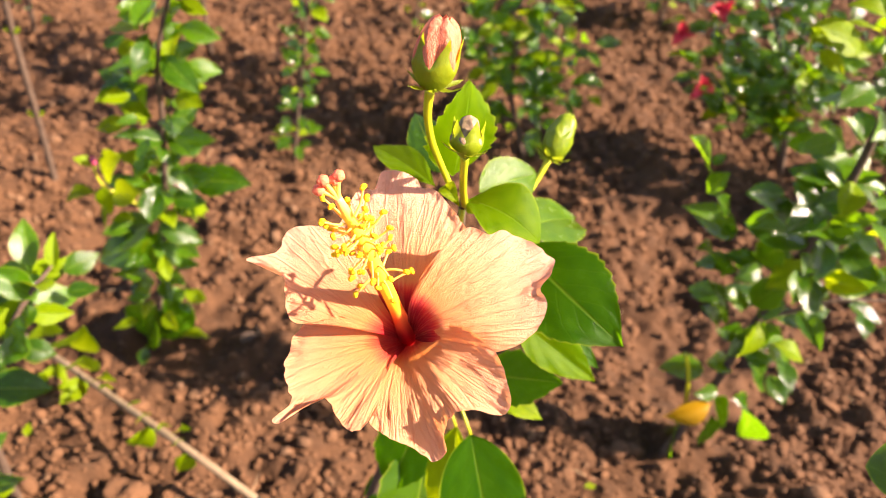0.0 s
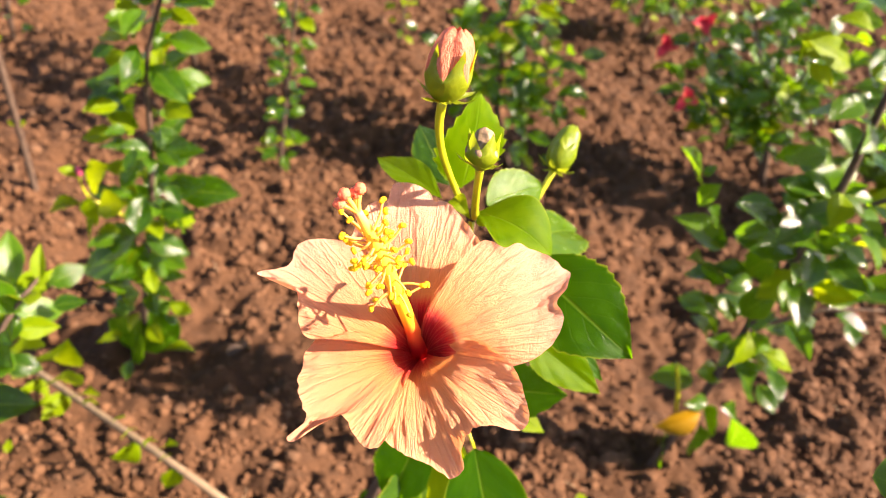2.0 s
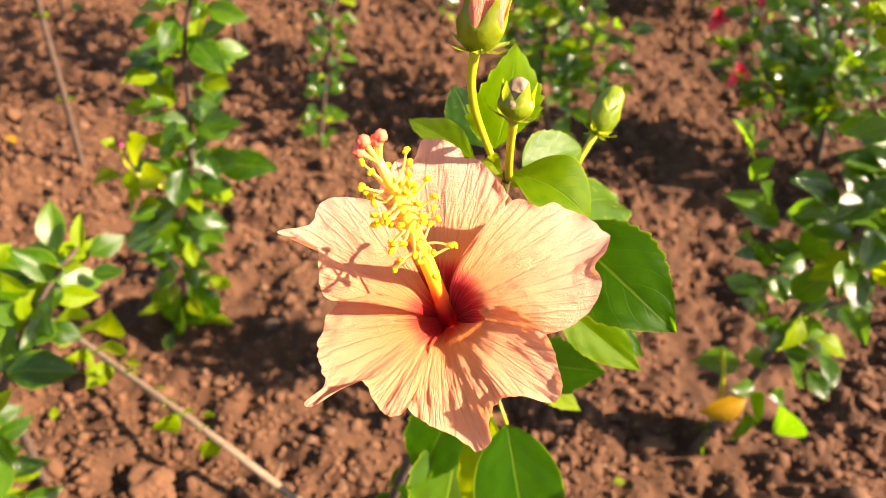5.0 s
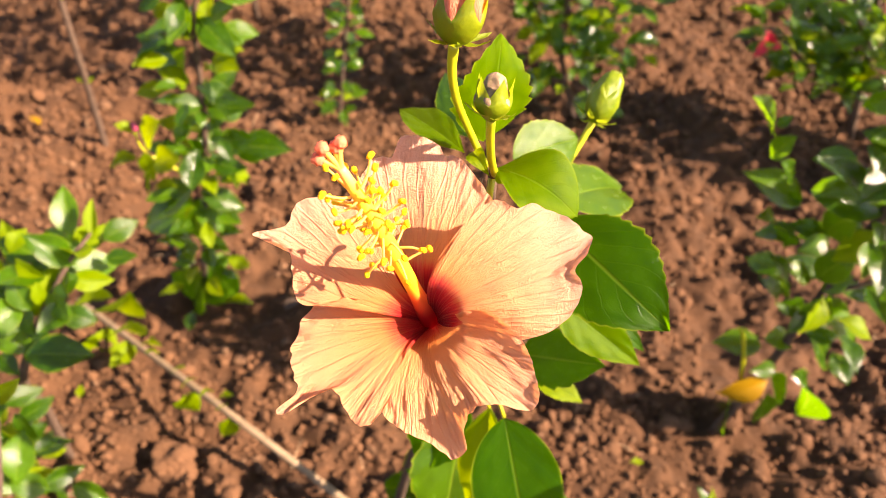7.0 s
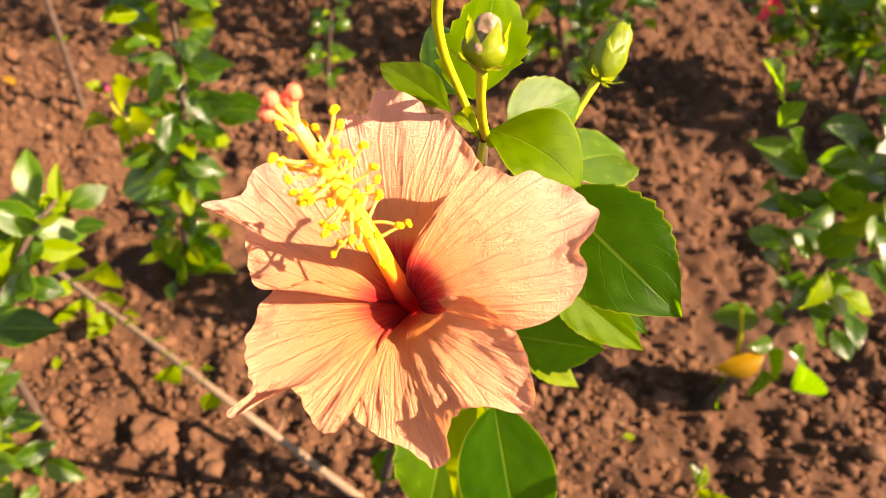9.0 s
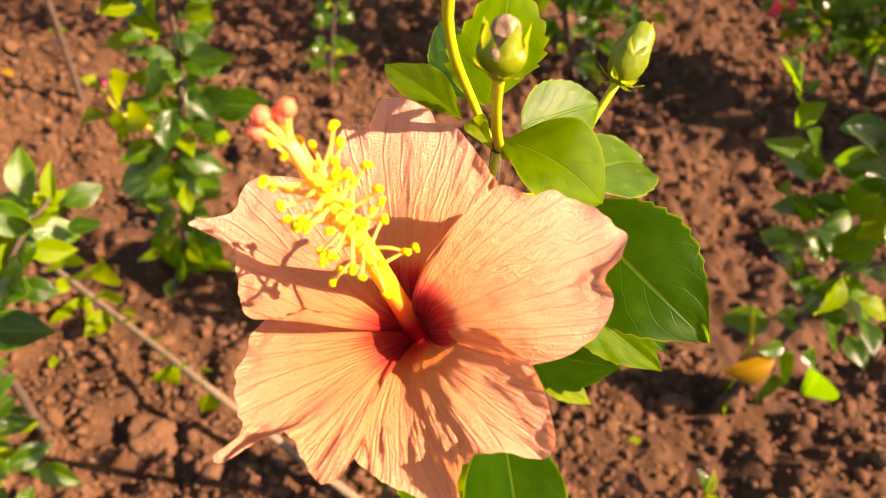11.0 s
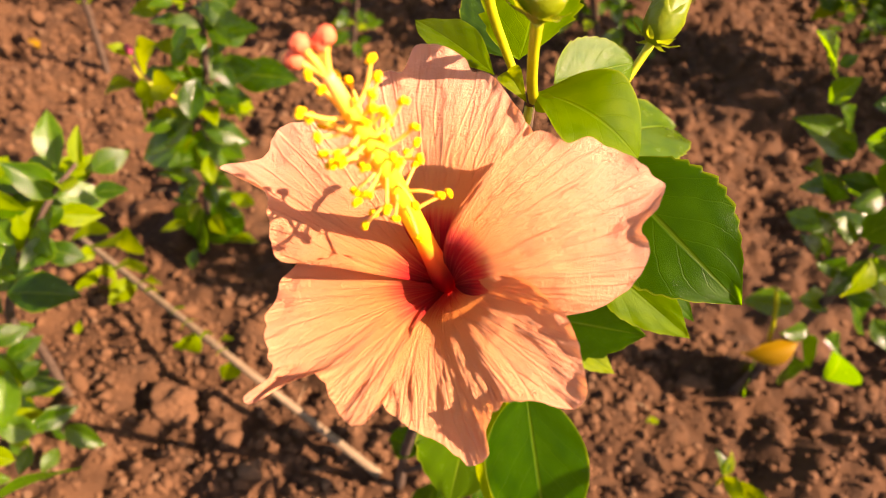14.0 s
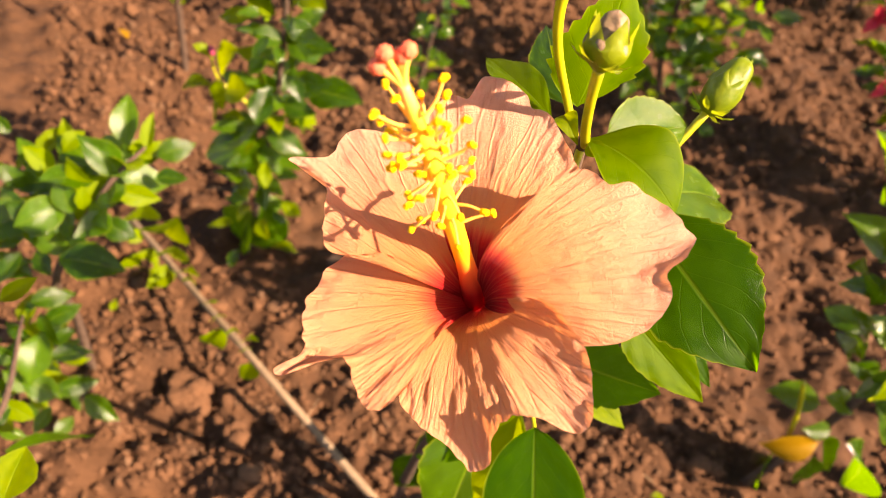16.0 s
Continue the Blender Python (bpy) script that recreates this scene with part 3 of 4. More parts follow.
# ---- buds ----
def bud(base, tip, girth, opened, stalk, radii, label, seed, inner=None, bracts=0.6):
    base, tip = Vector(base), Vector(tip)
    axis = tip - base
    n = axis.length
    axis.normalize()
    me = bell([(0, 0.3 * girth), (0.18 * n, 0.86 * girth), (0.42 * n, girth), (0.68 * n, (0.7 if inner else 0.92) * girth), (0.90 * n, (0.5 if inner else 0.66) * girth), (n, (0.06 if inner or not opened else 0.26) * girth)], 40, inner or (BUD_PETAL if opened else CALYX), "flower_bud", base, axis, 0 if inner or not opened else 5, 0.05 * n, 0.02 * girth)
    for v in me.vertices:  # spiral folds of the rolled petals
        d = v.co - base
        z = d.dot(axis)
        radial = d - axis * z
        x = axis.orthogonal().normalized()
        ang = math.atan2(radial.dot(axis.cross(x)), radial.dot(x))
        v.co = base + axis * z + radial * (1 + (0.10 if opened else 0.05) * math.sin(5 * ang + 6 * z / n))
    b = part("flower_bud", me, hibiscus, label)
    cup = bell([(-0.0015, 0.22 * girth), (0.04 * n, 0.66 * girth), (0.2 * n, 1.00 * girth), (0.42 * n, 1.10 * girth), (0.62 * n, 1.03 * girth), ((0.78 if opened and not inner else 0.92 if opened else 1.02) * n, (0.98 if opened else 0.25) * girth)], 40, CALYX, "calyx", base, axis, 5, 0.44 * n if opened else 0.30 * n, 0.10 * girth)
    part("calyx", cup, b, "green five-lobed calyx")
    rng = random.Random(seed)
    x = axis.orthogonal().normalized()
    for k in range(6):  # narrow bracts that curl away below the calyx
        a = k * 1.047 + rng.uniform(-0.2, 0.2)
        out = x * math.cos(a) + axis.cross(x) * math.sin(a)
        far = base + out * girth * rng.uniform(1.5, 1.9) + axis * n * rng.uniform(-0.05, 0.30) * bracts
        me = leaf_mesh(CALYX, 0.22 + 0.16 * bracts, 0.5, -0.28, 0.03, 0, 0.0, 12, 6, seed * 9 + k, rng.uniform(-0.4, 0.4), 0.4)
        ob = part("bract", me, b)
        size = (far - base).length * 0.85
        ob.matrix_basis = aim(base + out * girth * 0.25, far, axis - out * 0.3) @ Matrix.Diagonal((size, size, size, 1))
    tube("bud_stalk", [*stalk, tuple(base - axis * 0.0005)], radii, GREEN_STEM, hibiscus)


bud((0.0285, 0.3455, 0.8140), (0.0310, 0.3520, 0.8435), 0.0090, True, [(0.046, 0.352, 0.752), (0.038, 0.352, 0.768), (0.0315, 0.3485, 0.785), (0.0285, 0.346, 0.800)], [0.0017, 0.0017, 0.0018, 0.0019, 0.0022], "plump bud with furled salmon petals", 1)
bud((0.0480, 0.3130, 0.8050), (0.0475, 0.3190, 0.8195), 0.0062, True, [(0.051, 0.338, 0.760), (0.0495, 0.326, 0.776), (0.0485, 0.317, 0.792)], [0.0018, 0.0017, 0.0016, 0.0018], "small green bud with a brownish tip", 2, BUD_TIP, 1.7)
bud((0.0955, 0.4235, 0.7370), (0.1035, 0.4420, 0.7570), 0.0076, False, [(0.060, 0.372, 0.690), (0.078, 0.394, 0.706), (0.088, 0.411, 0.722)], [0.0020, 0.0018, 0.0017, 0.0020], "closed pointed green bud on a long stalk", 3)


# ---- its leaves ----
def broad(base, tip, width, facing, fold=0.2, curl=0.15, wave=0.03, teeth=11, depth=0.05, seed=0, twist=0.0, widest=0.42, mat=None, stalk=None, label="", blunt=1.0):
    me = leaf_mesh(mat or FLOWER_LEAF, width, fold, curl, wave, teeth, depth, 44, 14, seed, twist, widest, blunt)
    base, tip = Vector(base), Vector(tip)
    ob = part("leaf", me, hibiscus, label)
    s = (tip - base).length
    ob.matrix_basis = aim(base, tip, facing) @ Matrix.Diagonal((s, s, s, 1))
    if stalk:
        tube("leaf_stalk", [tuple(stalk), tuple((Vector(stalk) + base) / 2 + Vector((0, 0, 0.002))), tuple(base)], [0.0012, 0.0011, 0.0010], GREEN_STEM, hibiscus, "", 7, 4)
    return ob


broad((0.080, 0.3475, 0.7310), (0.1380, 0.3120, 0.7090), 0.67, (-0.5, -0.45, 0.8), 0.10, 0.16, 0.03, 13, 0.075, 1, stalk=(0.050, 0.350, 0.725), label="broad glossy green leaf with toothed edge", widest=0.46)
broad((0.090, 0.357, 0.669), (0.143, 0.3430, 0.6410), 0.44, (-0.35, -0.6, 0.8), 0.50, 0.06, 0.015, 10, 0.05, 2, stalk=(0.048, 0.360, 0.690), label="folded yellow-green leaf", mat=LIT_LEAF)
broad((0.100, 0.369, 0.668), (0.1465, 0.3560, 0.6370), 0.36, (0.2, -0.5, 0.9), 0.25, 0.06, 0.015, 10, 0.06, 3, stalk=(0.048, 0.362, 0.685))
broad((0.080, 0.363, 0.6045), (0.1285, 0.3520, 0.6230), 0.66, (-0.2, -0.7, 0.8), 0.12, 0.06, 0.015, 6, 0.12, 4, stalk=(0.046, 0.368, 0.60), label="green leaf with coarse teeth")
broad((0.090, 0.371, 0.578), (0.1260, 0.3600, 0.5700), 0.50, (0.2, -0.3, 1), 0.2, 0.1, 0.02, 7, 0.06, 5, mat=YOUNG, stalk=(0.046, 0.370, 0.58))
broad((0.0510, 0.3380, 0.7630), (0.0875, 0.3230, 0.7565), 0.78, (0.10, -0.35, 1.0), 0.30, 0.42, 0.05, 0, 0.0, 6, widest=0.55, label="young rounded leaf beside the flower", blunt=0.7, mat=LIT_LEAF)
broad((0.0570, 0.3720, 0.7440), (0.0880, 0.4050, 0.7370), 0.62, (0.45, -0.44, 0.8), 0.10, 0.12, 0.02, 10, 0.06, 7, label="shiny leaf catching the light", blunt=0.75, mat=GLOSSY_LEAF)
broad((0.0850, 0.3920, 0.7050), (0.1240, 0.4450, 0.6770), 0.62, (-0.1, -0.4, 1.0), 0.18, 0.15, 0.03, 9, 0.04, 8, stalk=(0.049, 0.36, 0.70), blunt=0.7, label="shiny leaf under the pointed bud", mat=GLOSSY_LEAF)
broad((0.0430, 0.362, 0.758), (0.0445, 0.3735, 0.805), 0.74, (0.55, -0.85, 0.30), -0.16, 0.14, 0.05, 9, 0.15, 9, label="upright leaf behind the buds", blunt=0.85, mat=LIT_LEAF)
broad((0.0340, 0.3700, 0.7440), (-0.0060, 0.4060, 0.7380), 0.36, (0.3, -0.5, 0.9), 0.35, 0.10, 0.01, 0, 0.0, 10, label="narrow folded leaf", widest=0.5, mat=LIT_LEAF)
broad((0.036, 0.385, 0.742), (0.014, 0.425, 0.752), 0.5, (0.0, -0.8, 0.7), 0.15, 0.1, 0.02, 8, 0.05, 11, mat=LEAF)
broad((0.040, 0.348, 0.762), (0.049, 0.336, 0.760), 0.55, (-0.2, -0.6, 0.8), 0.5, 0.9, 0.02, 0, 0.0, 12, mat=YOUNG, label="tiny curled young leaf")
broad((0.052, 0.334, 0.763), (0.0585, 0.330, 0.7645), 0.9, (0, -0.6, 0.8), 0.1, 0.1, 0.0, 0, 0.0, 13, mat=YOUNG, label="tiny round young leaf", blunt=0.6)
broad((0.0770, 0.3250, 0.5920), (0.1100, 0.2720, 0.5140), 0.54, (0.05, -0.75, 0.65), 0.12, 0.08, 0.012, 0, 0.0, 14, stalk=(0.046, 0.37, 0.62), label="large smooth green leaf below the flower", blunt=0.8)
broad((0.068, 0.340, 0.575), (0.088, 0.290, 0.480), 0.40, (-0.5, -0.5, 0.7), 0.25, 0.10, 0.02, 9, 0.05, 15, mat=YOUNG, stalk=(0.046, 0.37, 0.60))
broad((0.046, 0.372, 0.545), (0.028, 0.338, 0.480), 0.62, (-0.1, -0.6, 0.8), 0.25, 0.1, 0.02, 7, 0.08, 16, stalk=(0.038, 0.382, 0.56), label="shaded dark green leaf under the flower")
broad((0.052, 0.365, 0.520), (0.050, 0.315, 0.430), 0.60, (0.1, -0.7, 0.7), 0.2, 0.1, 0.02, 8, 0.06, 17, mat=LEAF, stalk=(0.038, 0.385, 0.52))

foliage(hibiscus, [(0.050, 0.400, 0.42), (0.045, 0.415, 0.33), (0.040, 0.430, 0.24)], 7, 0.055, 0.02, 61, FLOWER_LEAF, 0.0)
tube("branch", [(-0.008, 0.450, 0.12), (0.04, 0.452, 0.18), (0.13, 0.440, 0.25)], [0.0035, 0.0030, 0.0018], BARK, hibiscus)
foliage(hibiscus, [(0.02, 0.450, 0.16), (0.07, 0.450, 0.20), (0.13, 0.440, 0.25)], 20, 0.062, 0.03, 63, FLOWER_LEAF, 0.0)

# the pale branch that leaves the foot of the shrub, with its small young leaves
tube("branch", [(-0.0485, 0.4780, 0.0108), (-0.1568, 0.5130, 0.0536), (-0.2651, 0.5480, 0.0964), (-0.4090, 0.6208, 0.0740), (-0.5807, 0.7083, 0.0450), (-0.6236, 0.7302, 0.0377)], [0.0060, 0.0054, 0.0050, 0.0048, 0.0046, 0.0040], TWIG, hibiscus, "pale tan woody branch growing low over the soil", 9, 6, 0.12)

# ---- other young shrubs in the bed ----
def shrub(name, stem, radii, label, mat=None, category="shrub", group="shrubs in the bed"):
    plant = thing(name, stem[0], label, category, group)
    tube("stem", [(stem[0][0], stem[0][1], -0.02), *stem[1:]], radii, mat or BARK, plant, "", 8, 6, 0.1)
    return plant


STEM_A = [(-0.443, 0.795, 0.0), (-0.402, 0.795, 0.175), (-0.375, 0.805, 0.318), (-0.350, 0.795, 0.452), (-0.333, 0.785, 0.554), (-0.294, 0.785, 0.664)]
shrub_a = shrub("young_shrub", STEM_A, [0.006, 0.005, 0.0045, 0.004, 0.003, 0.002], "upright young shrub with bright green leaves and a pink bud")
tube("branch", [(-0.380, 0.795, 0.283), (-0.402, 0.775, 0.326), (-0.434, 0.765, 0.357), (-0.440, 0.762, 0.39)], [0.003, 0.0024, 0.0018, 0.001], GREEN_STEM, shrub_a)
lf(shrub_a, (-0.330, 0.787, 0.553), (-0.271, 0.763, 0.518), 0.56)
lf(shrub_a, (-0.368, 0.785, 0.515), (-0.394, 0.759, 0.535), 0.56)
lf(shrub_a, (-0.366, 0.808, 0.499), (-0.400, 0.826, 0.415), 0.62)
lf(shrub_a, (-0.341, 0.787, 0.580), (-0.349, 0.789, 0.512), 0.54)
lf(shrub_a, (-0.339, 0.785, 0.607), (-0.364, 0.762, 0.616), 0.53)
lf(shrub_a, (-0.321, 0.808, 0.601), (-0.372, 0.828, 0.556), 0.63)
lf(shrub_a, (-0.323, 0.804, 0.582), (-0.281, 0.786, 0.629), 0.55)
lf(shrub_a, (-0.349, 0.799, 0.458), (-0.315, 0.813, 0.421), 0.64)
lf(shrub_a, (-0.350, 0.806, 0.427), (-0.307, 0.782, 0.416), 0.60)
lf(shrub_a, (-0.353, 0.800, 0.439), (-0.342, 0.801, 0.413), 0.53)
lf(shrub_a, (-0.353, 0.794, 0.426), (-0.395, 0.770, 0.438), 0.65)
lf(shrub_a, (-0.367, 0.806, 0.397), (-0.403, 0.809, 0.379), 0.55)
lf(shrub_a, (-0.362, 0.807, 0.359), (-0.330, 0.812, 0.372), 0.64)
lf(shrub_a, (-0.330, 0.805, 0.355), (-0.229, 0.806, 0.369), 0.57)
lf(shrub_a, (-0.344, 0.798, 0.350), (-0.273, 0.794, 0.396), 0.53)
lf(shrub_a, (-0.349, 0.789, 0.346), (-0.335, 0.808, 0.271), 0.51)
lf(shrub_a, (-0.354, 0.781, 0.341), (-0.294, 0.789, 0.337), 0.54)
lf(shrub_a, (-0.367, 0.796, 0.347), (-0.411, 0.794, 0.324), 0.55)
lf(shrub_a, (-0.383, 0.810, 0.318), (-0.388, 0.792, 0.375), 0.57)
lf(shrub_a, (-0.386, 0.786, 0.289), (-0.470, 0.794, 0.209), 0.54)
lf(shrub_a, (-0.386, 0.791, 0.275), (-0.321, 0.805, 0.242), 0.55)
lf(shrub_a, (-0.392, 0.797, 0.257), (-0.418, 0.821, 0.120), 0.52)
lf(shrub_a, (-0.391, 0.782, 0.248), (-0.493, 0.766, 0.200), 0.62)
lf(shrub_a, (-0.404, 0.798, 0.242), (-0.353, 0.783, 0.197), 0.55)
lf(shrub_a, (-0.405, 0.785, 0.183), (-0.349, 0.783, 0.161), 0.51)
lf(shrub_a, (-0.420, 0.801, 0.139), (-0.487, 0.825, 0.073), 0.65)
lf(shrub_a, (-0.421, 0.802, 0.112), (-0.384, 0.830, -0.010), 0.50)
lf(shrub_a, (-0.422, 0.789, 0.098), (-0.478, 0.817, -0.050), 0.62)
lf(shrub_a, (-0.425, 0.792, 0.066), (-0.401, 0.819, -0.017), 0.60)
lf(shrub_a, (-0.321, 0.805, 0.628), (-0.335, 0.792, 0.662), 0.53)
lf(shrub_a, (-0.309, 0.793, 0.634), (-0.257, 0.772, 0.674), 0.56)
lf(shrub_a, (-0.459, 0.779, 0.332), (-0.509, 0.769, 0.311), 0.50, YOUNG)
lf(shrub_a, (-0.420, 0.751, 0.388), (-0.369, 0.732, 0.448), 0.63, YOUNG)
lf(shrub_a, (-0.436, 0.761, 0.388), (-0.459, 0.748, 0.412), 0.52, YOUNG)
lf(shrub_a, (-0.448, 0.779, 0.343), (-0.443, 0.775, 0.287), 0.53, YOUNG)
lf(shrub_a, (-0.416, 0.752, 0.356), (-0.351, 0.725, 0.394), 0.53, YOUNG)
lf(shrub_a, (-0.441, 0.770, 0.322), (-0.442, 0.749, 0.287), 0.51, YOUNG)
foliage(shrub_a, STEM_A, 120, 0.050, 0.040, 71, None, 0.03, 0.3)
# upper growth out of view, added to shade the soil on the left
tube("stem", [STEM_A[-1], (-0.28, 0.79, 0.80), (-0.27, 0.79, 0.95)], [0.002, 0.002, 0.0015], BARK, shrub_a)
foliage(shrub_a, [STEM_A[-1], (-0.28, 0.79, 0.80), (-0.27, 0.79, 0.95)], 40, 0.05, 0.05, 73, None, 0.0, 0.4)
part("pink_bud", mesh_from("pink_bud", [Vector((-0.436, 0.760, 0.400)) + Vector((q[0] * 0.0045, q[1] * 0.0045, q[2] * 0.008)) * (1 + 0.15 * q[2]) for q in ball(2)[0]], ball(2)[1], [PINK_PETAL]), shrub_a, "small pink flower bud")

STEM_W = [(-0.498, 0.480, 0.000), (-0.478, 0.480, 0.150), (-0.418, 0.440, 0.310), (-0.365, 0.490, 0.422), (-0.350, 0.536, 0.446)]
shrub_w = shrub("leafy_shrub", STEM_W, [0.006, 0.0055, 0.0045, 0.003, 0.0015], "leafy shrub leaning over the bed with smooth dark leaves")
lf(shrub_w, (-0.378, 0.424, 0.377), (-0.309, 0.445, 0.369), 0.62, LEAF, (-0.700, -0.400, 0.600))
lf(shrub_w, (-0.354, 0.474, 0.402), (-0.366, 0.429, 0.400), 0.62, LEAF, (0.500, -0.600, 0.700))
lf(shrub_w, (-0.359, 0.504, 0.413), (-0.377, 0.467, 0.402), 0.66)
lf(shrub_w, (-0.387, 0.492, 0.474), (-0.352, 0.508, 0.419), 0.52, LEAF, (0.100, -0.500, 1.000))
lf(shrub_w, (-0.340, 0.527, 0.415), (-0.306, 0.541, 0.417), 0.55)
lf(shrub_w, (-0.343, 0.530, 0.435), (-0.370, 0.535, 0.443), 0.60, YOUNG)
lf(shrub_w, (-0.348, 0.533, 0.442), (-0.356, 0.562, 0.474), 0.35, YOUNG)
lf(shrub_w, (-0.350, 0.530, 0.440), (-0.340, 0.550, 0.449), 0.40, YOUNG)
lf(shrub_w, (-0.375, 0.483, 0.426), (-0.396, 0.478, 0.459), 0.60, YOUNG)
lf(shrub_w, (-0.373, 0.462, 0.410), (-0.376, 0.473, 0.437), 0.55, YOUNG)
lf(shrub_w, (-0.385, 0.458, 0.403), (-0.400, 0.471, 0.442), 0.66)
lf(shrub_w, (-0.359, 0.528, 0.416), (-0.381, 0.528, 0.434), 0.60)
lf(shrub_w, (-0.390, 0.444, 0.356), (-0.434, 0.441, 0.391), 0.60)
lf(shrub_w, (-0.396, 0.447, 0.381), (-0.445, 0.433, 0.417), 0.55, LEAF, (-0.100, -0.500, 1.000))
lf(shrub_w, (-0.431, 0.492, 0.412), (-0.454, 0.480, 0.446), 0.60, YOUNG)
lf(shrub_w, (-0.432, 0.506, 0.423), (-0.422, 0.537, 0.438), 0.60, YOUNG)
lf(shrub_w, (-0.455, 0.475, 0.392), (-0.483, 0.470, 0.418), 0.60)
lf(shrub_w, (-0.439, 0.453, 0.363), (-0.456, 0.410, 0.356), 0.66)
lf(shrub_w, (-0.436, 0.446, 0.387), (-0.461, 0.451, 0.415), 0.66)
lf(shrub_w, (-0.439, 0.438, 0.326), (-0.455, 0.396, 0.320), 0.62)
lf(shrub_w, (-0.466, 0.479, 0.407), (-0.462, 0.505, 0.421), 0.55, YOUNG)
lf(shrub_w, (-0.493, 0.506, 0.423), (-0.513, 0.504, 0.445), 0.60)
foliage(shrub_w, [(-0.492, 0.427, 0.326), (-0.474, 0.466, 0.375), (-0.467, 0.504, 0.394)], 16, 0.048, 0.03, 81, None, 0.0, 0.35)
foliage(shrub_w, [(-0.394, 0.473, 0.391), (-0.384, 0.512, 0.410), (-0.361, 0.540, 0.428)], 18, 0.060, 0.024, 85, None, 0.0, 0.15)
foliage(shrub_w, [(-0.431, 0.438, 0.348), (-0.424, 0.483, 0.384), (-0.412, 0.535, 0.411)], 18, 0.060, 0.026, 86, None, 0.0, 0.15)
STEM_Y = [(-0.437, 0.288, 0.000), (-0.417, 0.278, 0.120), (-0.387, 0.268, 0.254), (-0.352, 0.301, 0.312), (-0.400, 0.380, 0.323)]
shrub_y = shrub("leafy_shrub", STEM_Y, [0.006, 0.005, 0.004, 0.003, 0.0015], "shrub with large dark leaves and bright young tips")
lf(shrub_y, (-0.311, 0.267, 0.325), (-0.268, 0.326, 0.288), 0.62, LEAF, (-0.800, -0.400, 0.500))
lf(shrub_y, (-0.249, 0.291, 0.542), (-0.239, 0.318, 0.546), 0.45, YOUNG, (0.400, -0.600, 0.800))
lf(shrub_y, (-0.163, 0.199, 0.530), (-0.176, 0.232, 0.531), 0.85, YOUNG, (0.200, -0.500, 0.900))
lf(shrub_y, (-0.413, 0.399, 0.315), (-0.383, 0.434, 0.307), 0.55)
lf(shrub_y, (-0.402, 0.397, 0.305), (-0.372, 0.383, 0.277), 0.55)
lf(shrub_y, (-0.396, 0.377, 0.292), (-0.424, 0.373, 0.312), 0.55)
lf(shrub_y, (-0.381, 0.381, 0.309), (-0.367, 0.330, 0.280), 0.60, LEAF, (0.400, -0.600, 0.800))
lf(shrub_y, (-0.397, 0.370, 0.290), (-0.408, 0.340, 0.288), 0.60)
lf(shrub_y, (-0.374, 0.341, 0.264), (-0.406, 0.339, 0.286), 0.60)
lf(shrub_y, (-0.369, 0.358, 0.241), (-0.338, 0.393, 0.235), 0.50)
lf(shrub_y, (-0.354, 0.350, 0.254), (-0.396, 0.342, 0.279), 0.60, LEAF, (0.400, -0.600, 0.800))
lf(shrub_y, (-0.350, 0.317, 0.266), (-0.385, 0.314, 0.288), 0.60, YOUNG)
lf(shrub_y, (-0.366, 0.380, 0.198), (-0.318, 0.379, 0.171), 0.55)
lf(shrub_y, (-0.365, 0.343, 0.234), (-0.363, 0.310, 0.223), 0.50)
lf(shrub_y, (-0.385, 0.347, 0.299), (-0.412, 0.344, 0.318), 0.60)
lf(shrub_y, (-0.369, 0.314, 0.278), (-0.381, 0.279, 0.276), 0.60)
foliage(shrub_y, [(-0.413, 0.296, 0.228), (-0.432, 0.361, 0.235), (-0.435, 0.399, 0.278)], 22, 0.045, 0.035, 83, None, 0.0, 0.3)
STEM_L = [(-0.520, 0.440, 0.0), (-0.515, 0.445, 0.04), (-0.500, 0.450, 0.09)]
seed_l = shrub("low_shrub", STEM_L, [0.003, 0.002, 0.0015], "low leafy seedling close to the soil")
lf(seed_l, (-0.499, 0.422, 0.035), (-0.464, 0.476, 0.019), 0.50)
lf(seed_l, (-0.483, 0.429, 0.027), (-0.451, 0.426, 0.008), 0.50)
lf(seed_l, (-0.469, 0.409, 0.061), (-0.502, 0.440, 0.093), 0.60)
lf(seed_l, (-0.484, 0.406, 0.094), (-0.511, 0.460, 0.133), 0.55, LEAF, (0.400, -0.600, 0.800))
lf(seed_l, (-0.505, 0.447, 0.124), (-0.501, 0.495, 0.141), 0.60)
lf(seed_l, (-0.516, 0.484, 0.174), (-0.488, 0.504, 0.163), 0.50)
lf(seed_l, (-0.457, 0.439, -0.008), (-0.423, 0.439, -0.026), 0.55)
lf(seed_l, (-0.465, 0.388, 0.076), (-0.493, 0.391, 0.095), 0.60, YOUNG)
lf(seed_l, (-0.447, 0.401, 0.046), (-0.454, 0.364, 0.038), 0.60)
foliage(seed_l, [(-0.54, 0.43, 0.03), (-0.53, 0.44, 0.06), (-0.52, 0.44, 0.12)], 18, 0.04, 0.04, 91, None, 0.0, 0.3)

